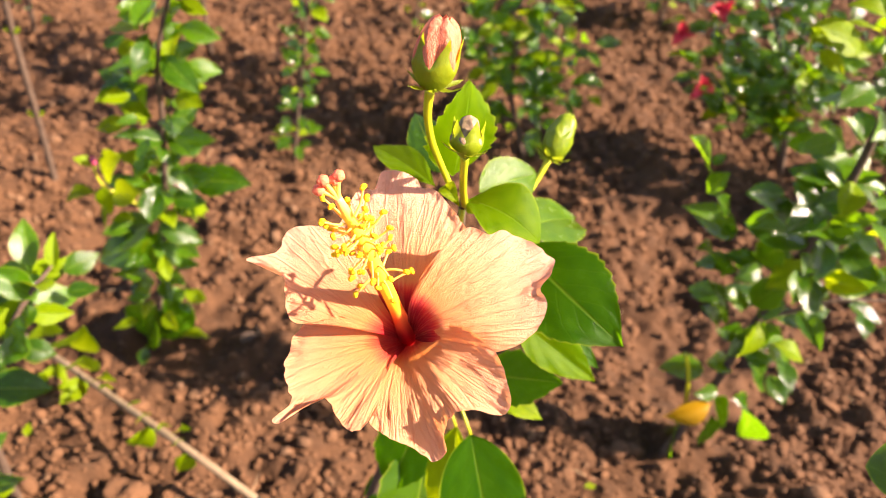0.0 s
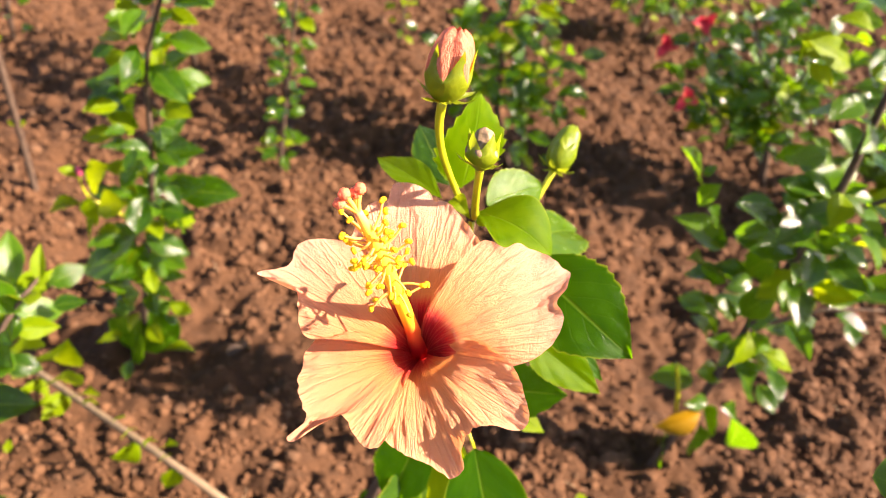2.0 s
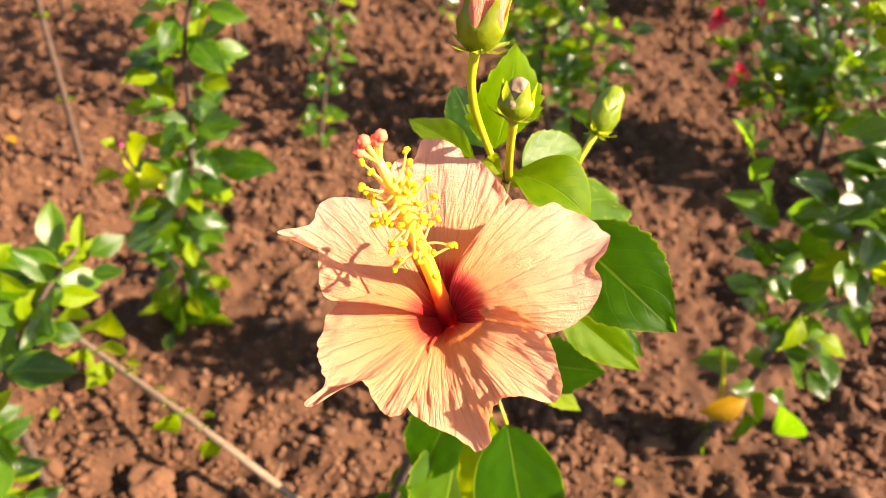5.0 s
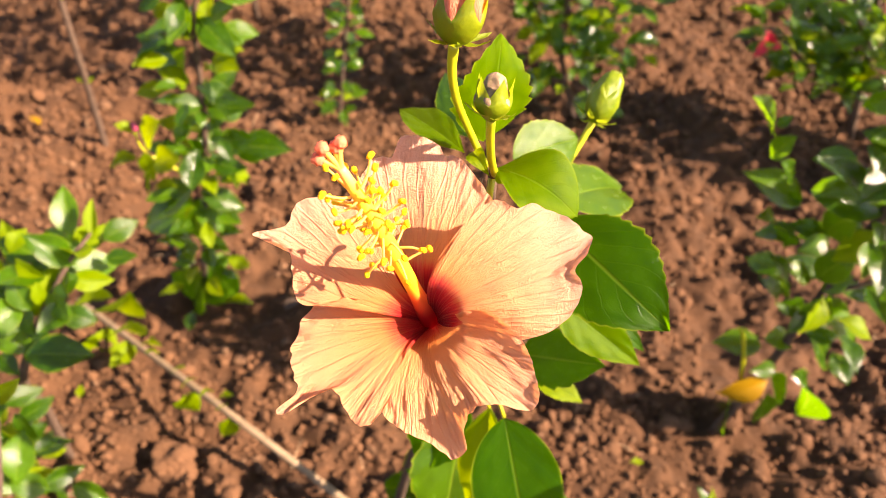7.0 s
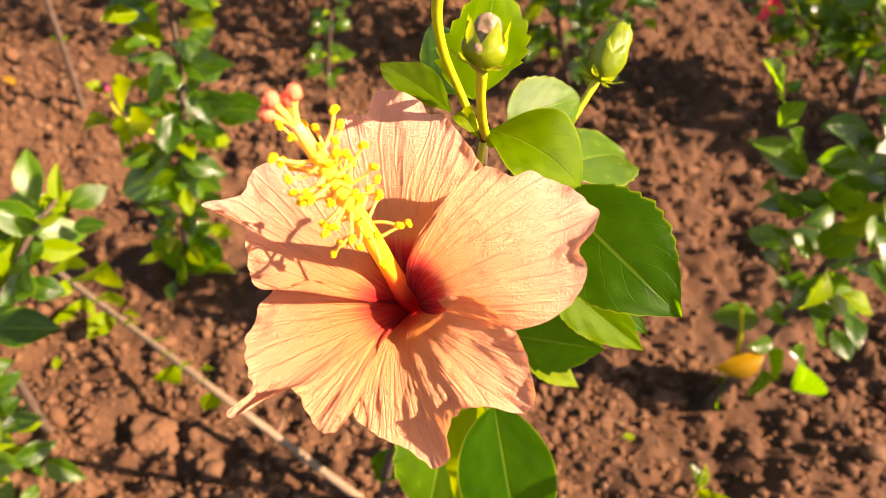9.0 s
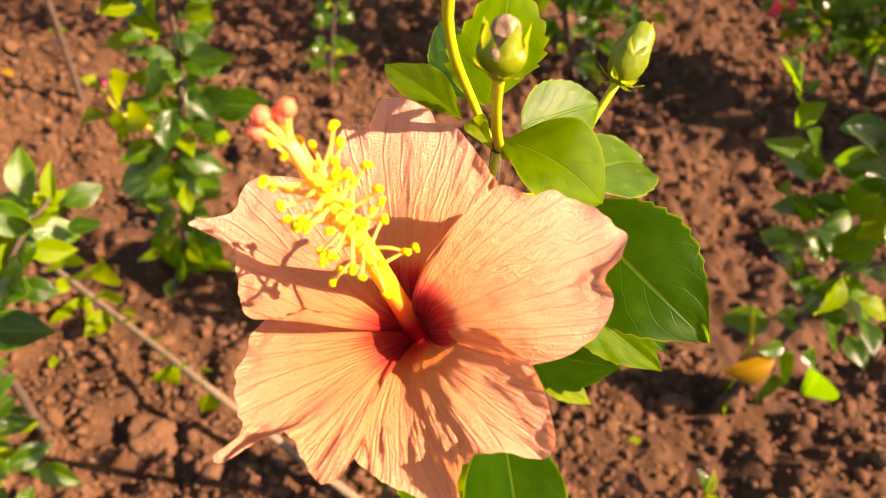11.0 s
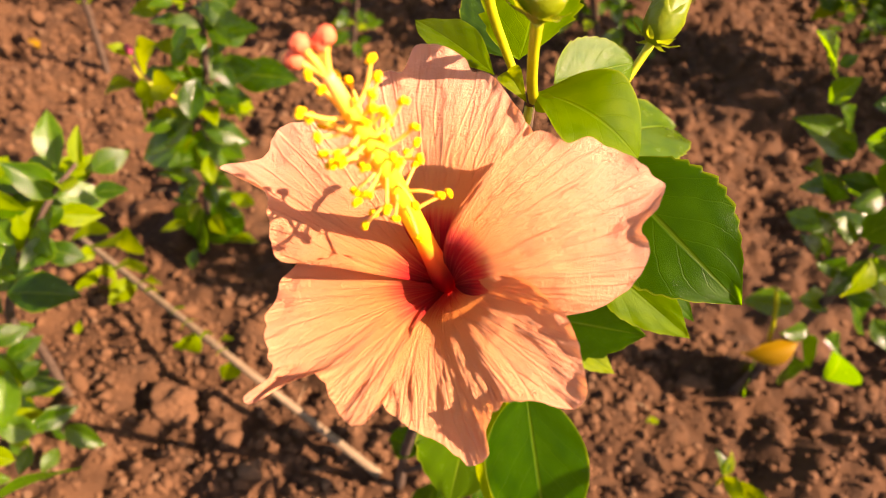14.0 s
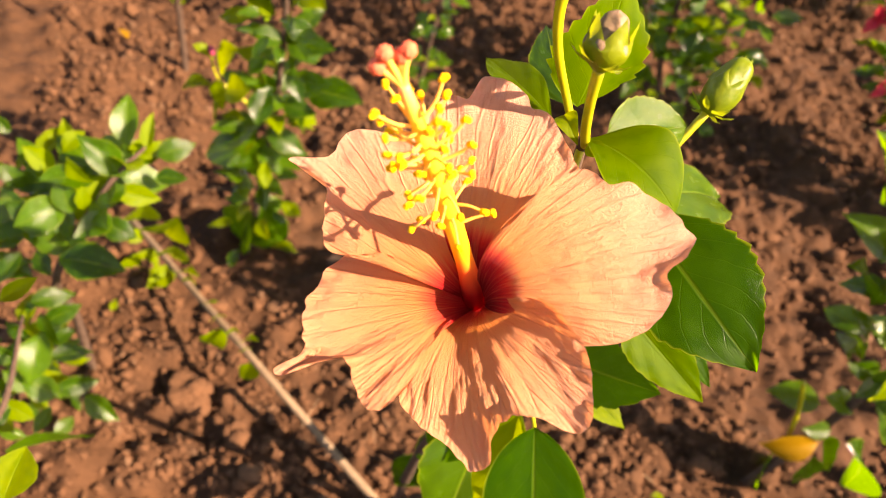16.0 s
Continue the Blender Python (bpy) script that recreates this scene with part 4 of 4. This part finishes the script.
STEM_R = [(0.432, 0.735, 0.0), (0.446, 0.735, 0.165), (0.450, 0.735, 0.319), (0.456, 0.735, 0.471), (0.459, 0.735, 0.555), (0.450, 0.735, 0.658), (0.438, 0.735, 0.76)]
shrub_r = shrub("leafy_shrub", STEM_R, [0.007, 0.006, 0.0055, 0.0055, 0.005, 0.004, 0.003], "leafy shrub with glossy dark leaves and one yellowed leaf")
lf(shrub_r, (0.437, 0.726, 0.291), (0.450, 0.714, 0.364), 0.63)
lf(shrub_r, (0.444, 0.733, 0.314), (0.518, 0.751, 0.280), 0.53)
lf(shrub_r, (0.371, 0.746, 0.375), (0.413, 0.727, 0.336), 0.52)
lf(shrub_r, (0.434, 0.735, 0.359), (0.458, 0.725, 0.435), 0.59)
lf(shrub_r, (0.461, 0.747, 0.259), (0.533, 0.760, 0.169), 0.50)
lf(shrub_r, (0.469, 0.729, 0.307), (0.529, 0.732, 0.258), 0.58)
lf(shrub_r, (0.457, 0.741, 0.159), (0.506, 0.741, 0.081), 0.51)
lf(shrub_r, (0.481, 0.727, 0.179), (0.546, 0.748, 0.049), 0.56)
lf(shrub_r, (0.426, 0.743, 0.089), (0.447, 0.772, -0.052), 0.60)
lf(shrub_r, (0.470, 0.740, 0.113), (0.487, 0.747, 0.019), 0.55)
lf(shrub_r, (0.429, 0.747, 0.206), (0.355, 0.745, 0.193), 0.65)
lf(shrub_r, (0.331, 0.729, 0.441), (0.397, 0.751, 0.376), 0.63)
lf(shrub_r, (0.370, 0.738, 0.432), (0.423, 0.735, 0.427), 0.52)
lf(shrub_r, (0.377, 0.743, 0.337), (0.417, 0.735, 0.297), 0.61)
lf(shrub_r, (0.449, 0.724, 0.195), (0.402, 0.699, 0.203), 0.52)
lf(shrub_r, (0.458, 0.744, 0.224), (0.406, 0.725, 0.248), 0.64)
lf(shrub_r, (0.446, 0.731, 0.344), (0.476, 0.736, 0.379), 0.56)
lf(shrub_r, (0.454, 0.739, 0.292), (0.395, 0.714, 0.317), 0.56)
lf(shrub_r, (0.461, 0.748, 0.466), (0.362, 0.729, 0.483), 0.60)
lf(shrub_r, (0.422, 0.730, 0.495), (0.342, 0.718, 0.545), 0.50)
lf(shrub_r, (0.422, 0.721, 0.477), (0.414, 0.748, 0.413), 0.63)
lf(shrub_r, (0.443, 0.744, 0.488), (0.391, 0.762, 0.509), 0.65)
lf(shrub_r, (0.439, 0.725, 0.511), (0.393, 0.730, 0.562), 0.58)
lf(shrub_r, (0.449, 0.737, 0.512), (0.423, 0.763, 0.527), 0.62)
lf(shrub_r, (0.463, 0.749, 0.461), (0.492, 0.726, 0.442), 0.60)
lf(shrub_r, (0.460, 0.740, 0.477), (0.508, 0.755, 0.456), 0.60)
lf(shrub_r, (0.461, 0.745, 0.491), (0.518, 0.733, 0.487), 0.65)
lf(shrub_r, (0.474, 0.732, 0.441), (0.574, 0.738, 0.409), 0.64)
lf(shrub_r, (0.451, 0.741, 0.549), (0.390, 0.730, 0.561), 0.54)
lf(shrub_r, (0.453, 0.730, 0.551), (0.411, 0.737, 0.567), 0.66)
lf(shrub_r, (0.470, 0.747, 0.541), (0.409, 0.741, 0.587), 0.56)
lf(shrub_r, (0.467, 0.745, 0.558), (0.487, 0.732, 0.579), 0.57)
lf(shrub_r, (0.449, 0.720, 0.565), (0.484, 0.701, 0.555), 0.59)
lf(shrub_r, (0.455, 0.741, 0.603), (0.413, 0.748, 0.632), 0.56)
lf(shrub_r, (0.461, 0.749, 0.606), (0.481, 0.756, 0.639), 0.52)
lf(shrub_r, (0.439, 0.722, 0.652), (0.419, 0.750, 0.645), 0.66)
lf(shrub_r, (0.371, 0.748, 0.470), (0.365, 0.754, 0.435), 0.55)
lf(shrub_r, (0.347, 0.723, 0.502), (0.312, 0.708, 0.539), 0.54)
lf(shrub_r, (0.378, 0.748, 0.453), (0.298, 0.771, 0.475), 0.62)
lf(shrub_r, (0.313, 0.724, 0.527), (0.324, 0.709, 0.571), 0.55)
lf(shrub_r, (0.312, 0.748, 0.540), (0.267, 0.728, 0.597), 0.63)
lf(shrub_r, (0.312, 0.740, 0.554), (0.325, 0.743, 0.569), 0.65)
lf(shrub_r, (0.476, 0.728, 0.491), (0.473, 0.729, 0.547), 0.53)
lf(shrub_r, (0.476, 0.723, 0.512), (0.491, 0.695, 0.547), 0.55)
lf(shrub_r, (0.499, 0.724, 0.427), (0.537, 0.697, 0.462), 0.66)
lf(shrub_r, (0.432, 0.729, 0.660), (0.440, 0.752, 0.679), 0.61)
lf(shrub_r, (0.402, 0.727, 0.726), (0.363, 0.736, 0.726), 0.65, YOUNG)
lf(shrub_r, (0.400, 0.731, 0.740), (0.363, 0.745, 0.742), 0.59, YOUNG)
lf(shrub_r, (0.341, 0.726, 0.711), (0.399, 0.739, 0.720), 0.59, YOUNG)
lf(shrub_r, (0.406, 0.720, 0.713), (0.427, 0.699, 0.699), 0.64, YOUNG)
lf(shrub_r, (0.353, 0.720, 0.705), (0.376, 0.694, 0.693), 0.53, YOUNG)
lf(shrub_r, (0.348, 0.731, 0.698), (0.335, 0.717, 0.730), 0.56, YOUNG)
foliage(shrub_r, STEM_R, 84, 0.054, 0.06, 74, None, 0.28, 0.12)
for k, (root, tip, count) in enumerate((((0.456, 0.735, 0.40), (0.56, 0.72, 0.50), 15), ((0.450, 0.735, 0.33), (0.60, 0.74, 0.40), 12), ((0.458, 0.735, 0.52), (0.60, 0.72, 0.60), 15))):
    limb = [root, tuple(Vector(root).lerp(Vector(tip), 0.5) + Vector((0, 0, 0.02))), tip]
    tube("branch", limb, [0.003, 0.0024, 0.0014], BARK, shrub_r)
    foliage(shrub_r, limb, count, 0.058, 0.045, 172 + k, None, 0.1, 0.22)
lf(shrub_r, (0.452, 0.725, 0.163), (0.376, 0.705, 0.133), 0.56, YELLOWED, (0.2, -0.8, 0.6))
tube("shoot", [(0.420, 0.730, 0.150), (0.405, 0.725, 0.200), (0.392, 0.722, 0.235), (0.380, 0.722, 0.262)], [0.003, 0.0028, 0.0028, 0.0026], GREEN_STEM, shrub_r, "bare yellow-green shoot")

STEM_P = [(0.857, 1.660, 0.0), (0.807, 1.660, 0.163), (0.757, 1.660, 0.320), (0.700, 1.660, 0.503), (0.68, 1.65, 0.62)]
shrub_p = shrub("red_flowering_shrub", STEM_P, [0.009, 0.008, 0.007, 0.005, 0.003], "bushy shrub with dark shiny leaves and red flowers")
for k, (tx, ty, tz) in enumerate(((0.48, 1.60, 0.42), (0.60, 1.62, 0.50), (0.52, 1.52, 0.30), (0.78, 1.55, 0.46), (0.62, 1.5, 0.24))):
    limb = [(0.80, 1.66, 0.16 + 0.03 * k), ((0.80 + tx) / 2, (1.66 + ty) / 2, tz * 0.66), (tx, ty, tz)]
    tube("branch", limb, [0.005, 0.004, 0.002], BARK, shrub_p)
    foliage(shrub_p, limb, 60, 0.060, 0.08, 30 + k, None, 0.10, 0.12)
foliage(shrub_p, STEM_P, 60, 0.055, 0.07, 41, None, 0.25, 0.08)
STEM_Q = [(1.12, 1.50, 0.0), (1.08, 1.50, 0.18), (1.02, 1.50, 0.36), (0.98, 1.50, 0.55)]
shrub_q = shrub("leafy_shrub", STEM_Q, [0.009, 0.008, 0.006, 0.003], "bushy dark green shrub with many shiny leaves")
for k, (tx, ty, tz) in enumerate(((0.86, 1.40, 0.42), (0.95, 1.42, 0.26), (1.22, 1.50, 0.44), (1.10, 1.38, 0.50), (1.25, 1.60, 0.28))):
    limb = [(1.08, 1.50, 0.12 + 0.05 * k), ((1.08 + tx) / 2, (1.50 + ty) / 2, tz * 0.7), (tx, ty, tz)]
    tube("branch", limb, [0.005, 0.004, 0.002], BARK, shrub_q)
    foliage(shrub_q, limb, 60, 0.062, 0.08, 130 + k, None, 0.10, 0.12)
foliage(shrub_q, STEM_Q, 50, 0.056, 0.07, 141, None, 0.2, 0.08)
# unseen tops of both shrubs, added for the shadows they throw
for plant, line, seed in ((shrub_p, [(0.68, 1.65, 0.60), (0.66, 1.65, 0.80), (0.66, 1.66, 1.02)], 361), (shrub_q, [(0.98, 1.50, 0.55), (0.96, 1.50, 0.78), (0.95, 1.50, 1.00)], 362)):
    tube("stem", line, [0.003, 0.003, 0.002], BARK, plant)
    foliage(plant, line, 120, 0.06, 0.13, seed, None, 0.0, 0.25)
STEM_V = [(0.62, 2.45, 0.0), (0.60, 2.45, 0.2), (0.58, 2.45, 0.42)]
shrub_v = shrub("leafy_shrub", STEM_V, [0.008, 0.006, 0.003], "far leafy shrub with pale yellowish leaves")
for k, (tx, ty, tz) in enumerate(((0.35, 2.4, 0.25), (0.46, 2.4, 0.36), (0.75, 2.4, 0.34), (0.9, 2.4, 0.25))):
    limb = [(0.61, 2.45, 0.05 + 0.04 * k), ((0.61 + tx) / 2, 2.43, tz * 0.7), (tx, ty, tz)]
    tube("branch", limb, [0.005, 0.004, 0.002], BARK, shrub_v)
    foliage(shrub_v, limb, 46, 0.062, 0.08, 230 + k, None, 0.1, 0.35)
for k, c in enumerate(((0.463, 1.60, 0.348), (0.528, 1.60, 0.41), (0.517, 1.50, 0.277))):
    for j in range(3):
        a = 2.1 * j + k
        tip = Vector(c) + Vector((math.cos(a) * 0.03, -0.02, math.sin(a) * 0.035))
        me = leaf_mesh(RED_PETAL, 0.62, 0.5, 0.3, 0.05, 0, 0, 10, 6, j + 5 * k)
        ob = part("red_petal", me, shrub_p, "red flower petal")
        s = (tip - Vector(c)).length
        ob.matrix_basis = aim(Vector(c), tip, (0.2, -1, 0.4)) @ Matrix.Diagonal((s, s, s, 1))

STEM_M = [(0.178, 1.550, 0.0), (0.116, 1.550, 0.151), (0.103, 1.550, 0.306), (0.100, 1.550, 0.455), (0.10, 1.56, 0.65), (0.10, 1.56, 0.85)]
shrub_m = shrub("young_shrub", STEM_M, [0.007, 0.006, 0.005, 0.004, 0.003, 0.002], "young shrub with a grey stem and mixed green leaves")
foliage(shrub_m, STEM_M, 150, 0.066, 0.10, 51, None, 0.06, 0.2)
for k, (tx, ty, tz) in enumerate(((0.24, 1.50, 0.33), (0.26, 1.52, 0.22), (0.0, 1.5, 0.34))):
    limb = [(0.11, 1.55, 0.14 + 0.04 * k), ((0.11 + tx) / 2, 1.53, tz * 0.75), (tx, ty, tz)]
    tube("branch", limb, [0.004, 0.003, 0.0015], BARK, shrub_m)
    foliage(shrub_m, limb, 30, 0.060, 0.06, 150 + k, None, 0.2, 0.25)
# crown above the view, added to cast a shadow band on the bed
tall = [(0.10, 1.56, 0.55), (0.105, 1.56, 0.85), (0.11, 1.56, 1.15)]
tube("stem", tall, [0.003, 0.003, 0.002], BARK, shrub_m)
foliage(shrub_m, tall, 200, 0.06, 0.13, 351, None, 0.0, 0.3)
STEM_F = [(-0.371, 1.385, 0.0), (-0.351, 1.385, 0.162), (-0.333, 1.385, 0.310), (-0.317, 1.385, 0.451), (-0.30, 1.39, 0.62), (-0.29, 1.39, 0.80)]
shrub_f = shrub("young_shrub", STEM_F, [0.005, 0.0045, 0.004, 0.0035, 0.003, 0.002], "slim young shrub with small dark leaves")
foliage(shrub_f, STEM_F, 130, 0.044, 0.026, 61, None, 0.03, 0.15)
# unseen top of the slim shrub, also added as a shadow caster
tall = [(-0.30, 1.39, 0.62), (-0.29, 1.39, 0.85), (-0.28, 1.39, 1.08)]
tube("stem", tall, [0.003, 0.003, 0.002], BARK, shrub_f)
foliage(shrub_f, tall, 130, 0.055, 0.12, 371, None, 0.0, 0.3)
STEM_T = [(-0.827, 1.160, 0.0), (-0.817, 1.160, 0.143), (-0.810, 1.160, 0.291), (-0.802, 1.160, 0.400), (-0.795, 1.160, 0.487)]
shrub_t = shrub("bare_sapling", STEM_T, [0.007, 0.0065, 0.006, 0.0055, 0.005], "bare woody stem with a few small sprouts")
for s, seed in ((0.62, 1), (0.30, 2), (0.78, 3)):
    p = Vector(spline(STEM_T, 8)[int(s * 32)])
    for j in range(4):
        a = 1.6 * j + seed
        q = p + Vector((math.cos(a) * 0.022, math.sin(a) * 0.012, 0.012))
        lf(shrub_t, p, q, 0.6, YOUNG)

STEM_N = [(0.470, 0.200, 0.000), (0.460, 0.210, 0.250), (0.430, 0.230, 0.480), (0.346, 0.253, 0.615), (0.296, 0.263, 0.675)]
shrub_n = shrub("leafy_shrub", STEM_N, [0.006, 0.005, 0.004, 0.002, 0.001], "shrub with large toothed dewy green leaves")
lf(shrub_n, (0.296, 0.263, 0.675), (0.292, 0.322, 0.685), 0.90, LEAF, (-0.5, -0.5, 0.6))
lf(shrub_n, STEM_N[3], (STEM_N[3][0] + 0.06, STEM_N[3][1] + 0.03, STEM_N[3][2] + 0.01), 0.7)
lf(shrub_n, STEM_N[2], (STEM_N[2][0] + 0.07, STEM_N[2][1] - 0.02, STEM_N[2][2] + 0.02), 0.7)

for base, lean, tall, count, seed in (((-0.809, 1.738, 0), 0.02, 0.5, 10, 401), ((-0.728, 1.80, 0), -0.01, 0.55, 14, 402), ((-1.221, 1.757, 0), 0.03, 0.35, 16, 403), ((-0.20, 2.12, 0), 0.02, 0.5, 40, 404), ((-0.95, 2.25, 0), 0.03, 0.6, 50, 405), ((0.25, 2.20, 0), 0.0, 0.5, 60, 406)):
    line = [base, (base[0] + lean, base[1], tall / 2), (base[0] + 2.5 * lean, base[1], tall)]
    sapling = shrub("bare_sapling" if count < 20 else "young_shrub", line, [0.006, 0.005, 0.003], "thin brown sapling with few leaves" if count < 20 else "far young shrub with small green leaves")
    foliage(sapling, line, count, 0.045, 0.04, seed, None, 0.1, 0.5)

# ---- fallen leaves and a large clod ----
def fallen(at, length, turn, mat, label, curl=0.3, fold=0.4, seed=0):
    ob = new("fallen_leaf", leaf_mesh(mat, 0.55, fold, curl, 0.05, 0, 0, 14, 6, seed))
    z = relief(at[0], at[1]) + 0.012
    ob.matrix_basis = pose(at[0], at[1], z, 6, 8, turn) @ Matrix.Diagonal((length, length, length, 1))
    return tagged(ob, label, "leaf", "fallen leaves")


fallen((-0.537, 0.573), 0.022, 20, YOUNG, "small yellow-green fallen leaf on the soil", seed=1)
fallen((-0.990, 1.186), 0.036, 70, YELLOWED, "yellow fallen leaf lying on the soil", seed=2)
fallen((-0.300, 0.815), 0.036, -50, BARK, "curled dry tan leaf on the soil", 0.5, 0.9, 3)
fallen((0.320, 0.655), 0.022, 110, YOUNG, "tiny green leaf on the soil", seed=4)
lump = [Vector(q) * (1 + 0.45 * noise.noise(Vector(q) * 1.3 + Vector((3, 0, 0))) + 0.16 * noise.noise(Vector(q) * 4) + 0.06 * noise.noise(Vector(q) * 12)) for q in ball(5)[0]]
big = new("clod", mesh_from("clod", [Vector((-0.355 + q.x * 0.034, 0.508 + q.y * 0.028, 0.006 + q.z * 0.020)) for q in lump], ball(5)[1], [CLOD]))
tagged(big, "large rounded clod of reddish soil", "clod")

# ---- small sprout ----
sprout = shrub("seedling_sprout", [(0.400, 0.580, 0.0), (0.398, 0.578, 0.02), (0.396, 0.576, 0.045)], [0.002, 0.002, 0.0012], "small bright green seedling on the soil", GREEN_STEM)
lf(sprout, (0.397, 0.577, 0.040), (0.372, 0.600, 0.070), 0.5)
lf(sprout, (0.397, 0.577, 0.040), (0.400, 0.610, 0.060), 0.45, YOUNG)
lf(sprout, (0.396, 0.575, 0.036), (0.425, 0.545, 0.048), 0.6, YOUNG)
lf(sprout, (0.400, 0.570, 0.030), (0.470, 0.548, 0.040), 0.5, YOUNG)

# small young leaves along the low branch
lf(hibiscus, (-0.5587, 0.6968, 0.0966), (-0.5217, 0.6746, 0.1753), 0.66, YOUNG, (0.6, -0.6, 0.7))
lf(hibiscus, (-0.4973, 0.6719, 0.1181), (-0.4303, 0.6416, 0.2175), 0.66, YOUNG, (0.6, -0.6, 0.7))
lf(hibiscus, (-0.5807, 0.7083, 0.0450), (-0.5787, 0.6691, 0.0483), 0.66, YOUNG, (0.6, -0.6, 0.7))
lf(hibiscus, (-0.5391, 0.6899, 0.0435), (-0.5878, 0.6410, -0.0391), 0.66, YOUNG, (0.6, -0.6, 0.7))
lf(hibiscus, (-0.4886, 0.6623, 0.0829), (-0.4392, 0.6324, 0.1596), 0.66, YOUNG, (0.6, -0.6, 0.7))
lf(hibiscus, (-0.4842, 0.6622, 0.0518), (-0.5053, 0.6094, 0.0412), 0.66, YOUNG, (0.6, -0.6, 0.7))
lf(hibiscus, (-0.4382, 0.6363, 0.0991), (-0.4037, 0.6157, 0.1533), 0.66, YOUNG, (0.6, -0.6, 0.7))
lf(hibiscus, (-0.4236, 0.6273, 0.0981), (-0.4052, 0.6149, 0.1275), 0.66, YOUNG, (0.6, -0.6, 0.7))
lf(hibiscus, (-0.3691, 0.5979, 0.1083), (-0.3545, 0.5867, 0.1368), 0.66, YOUNG, (0.6, -0.6, 0.7))
lf(hibiscus, (-0.3551, 0.5913, 0.0940), (-0.3375, 0.5743, 0.1303), 0.66, YOUNG, (0.6, -0.6, 0.7))
lf(hibiscus, (-0.3403, 0.5875, 0.0802), (-0.3776, 0.5747, 0.0251), 0.66, YOUNG, (0.6, -0.6, 0.7))
lf(hibiscus, (-0.3084, 0.5658, 0.1224), (-0.2959, 0.5555, 0.1519), 0.66, YOUNG, (0.6, -0.6, 0.7))
lf(hibiscus, (-0.2790, 0.5520, 0.1381), (-0.2601, 0.5413, 0.1788), 0.66, YOUNG, (0.6, -0.6, 0.7))
lf(hibiscus, (-0.2855, 0.5530, 0.1110), (-0.2735, 0.5391, 0.1391), 0.66, YOUNG, (0.6, -0.6, 0.7))
lf(hibiscus, (-0.2651, 0.5480, 0.0964), (-0.2867, 0.5336, 0.0536), 0.66, YOUNG, (0.6, -0.6, 0.7))
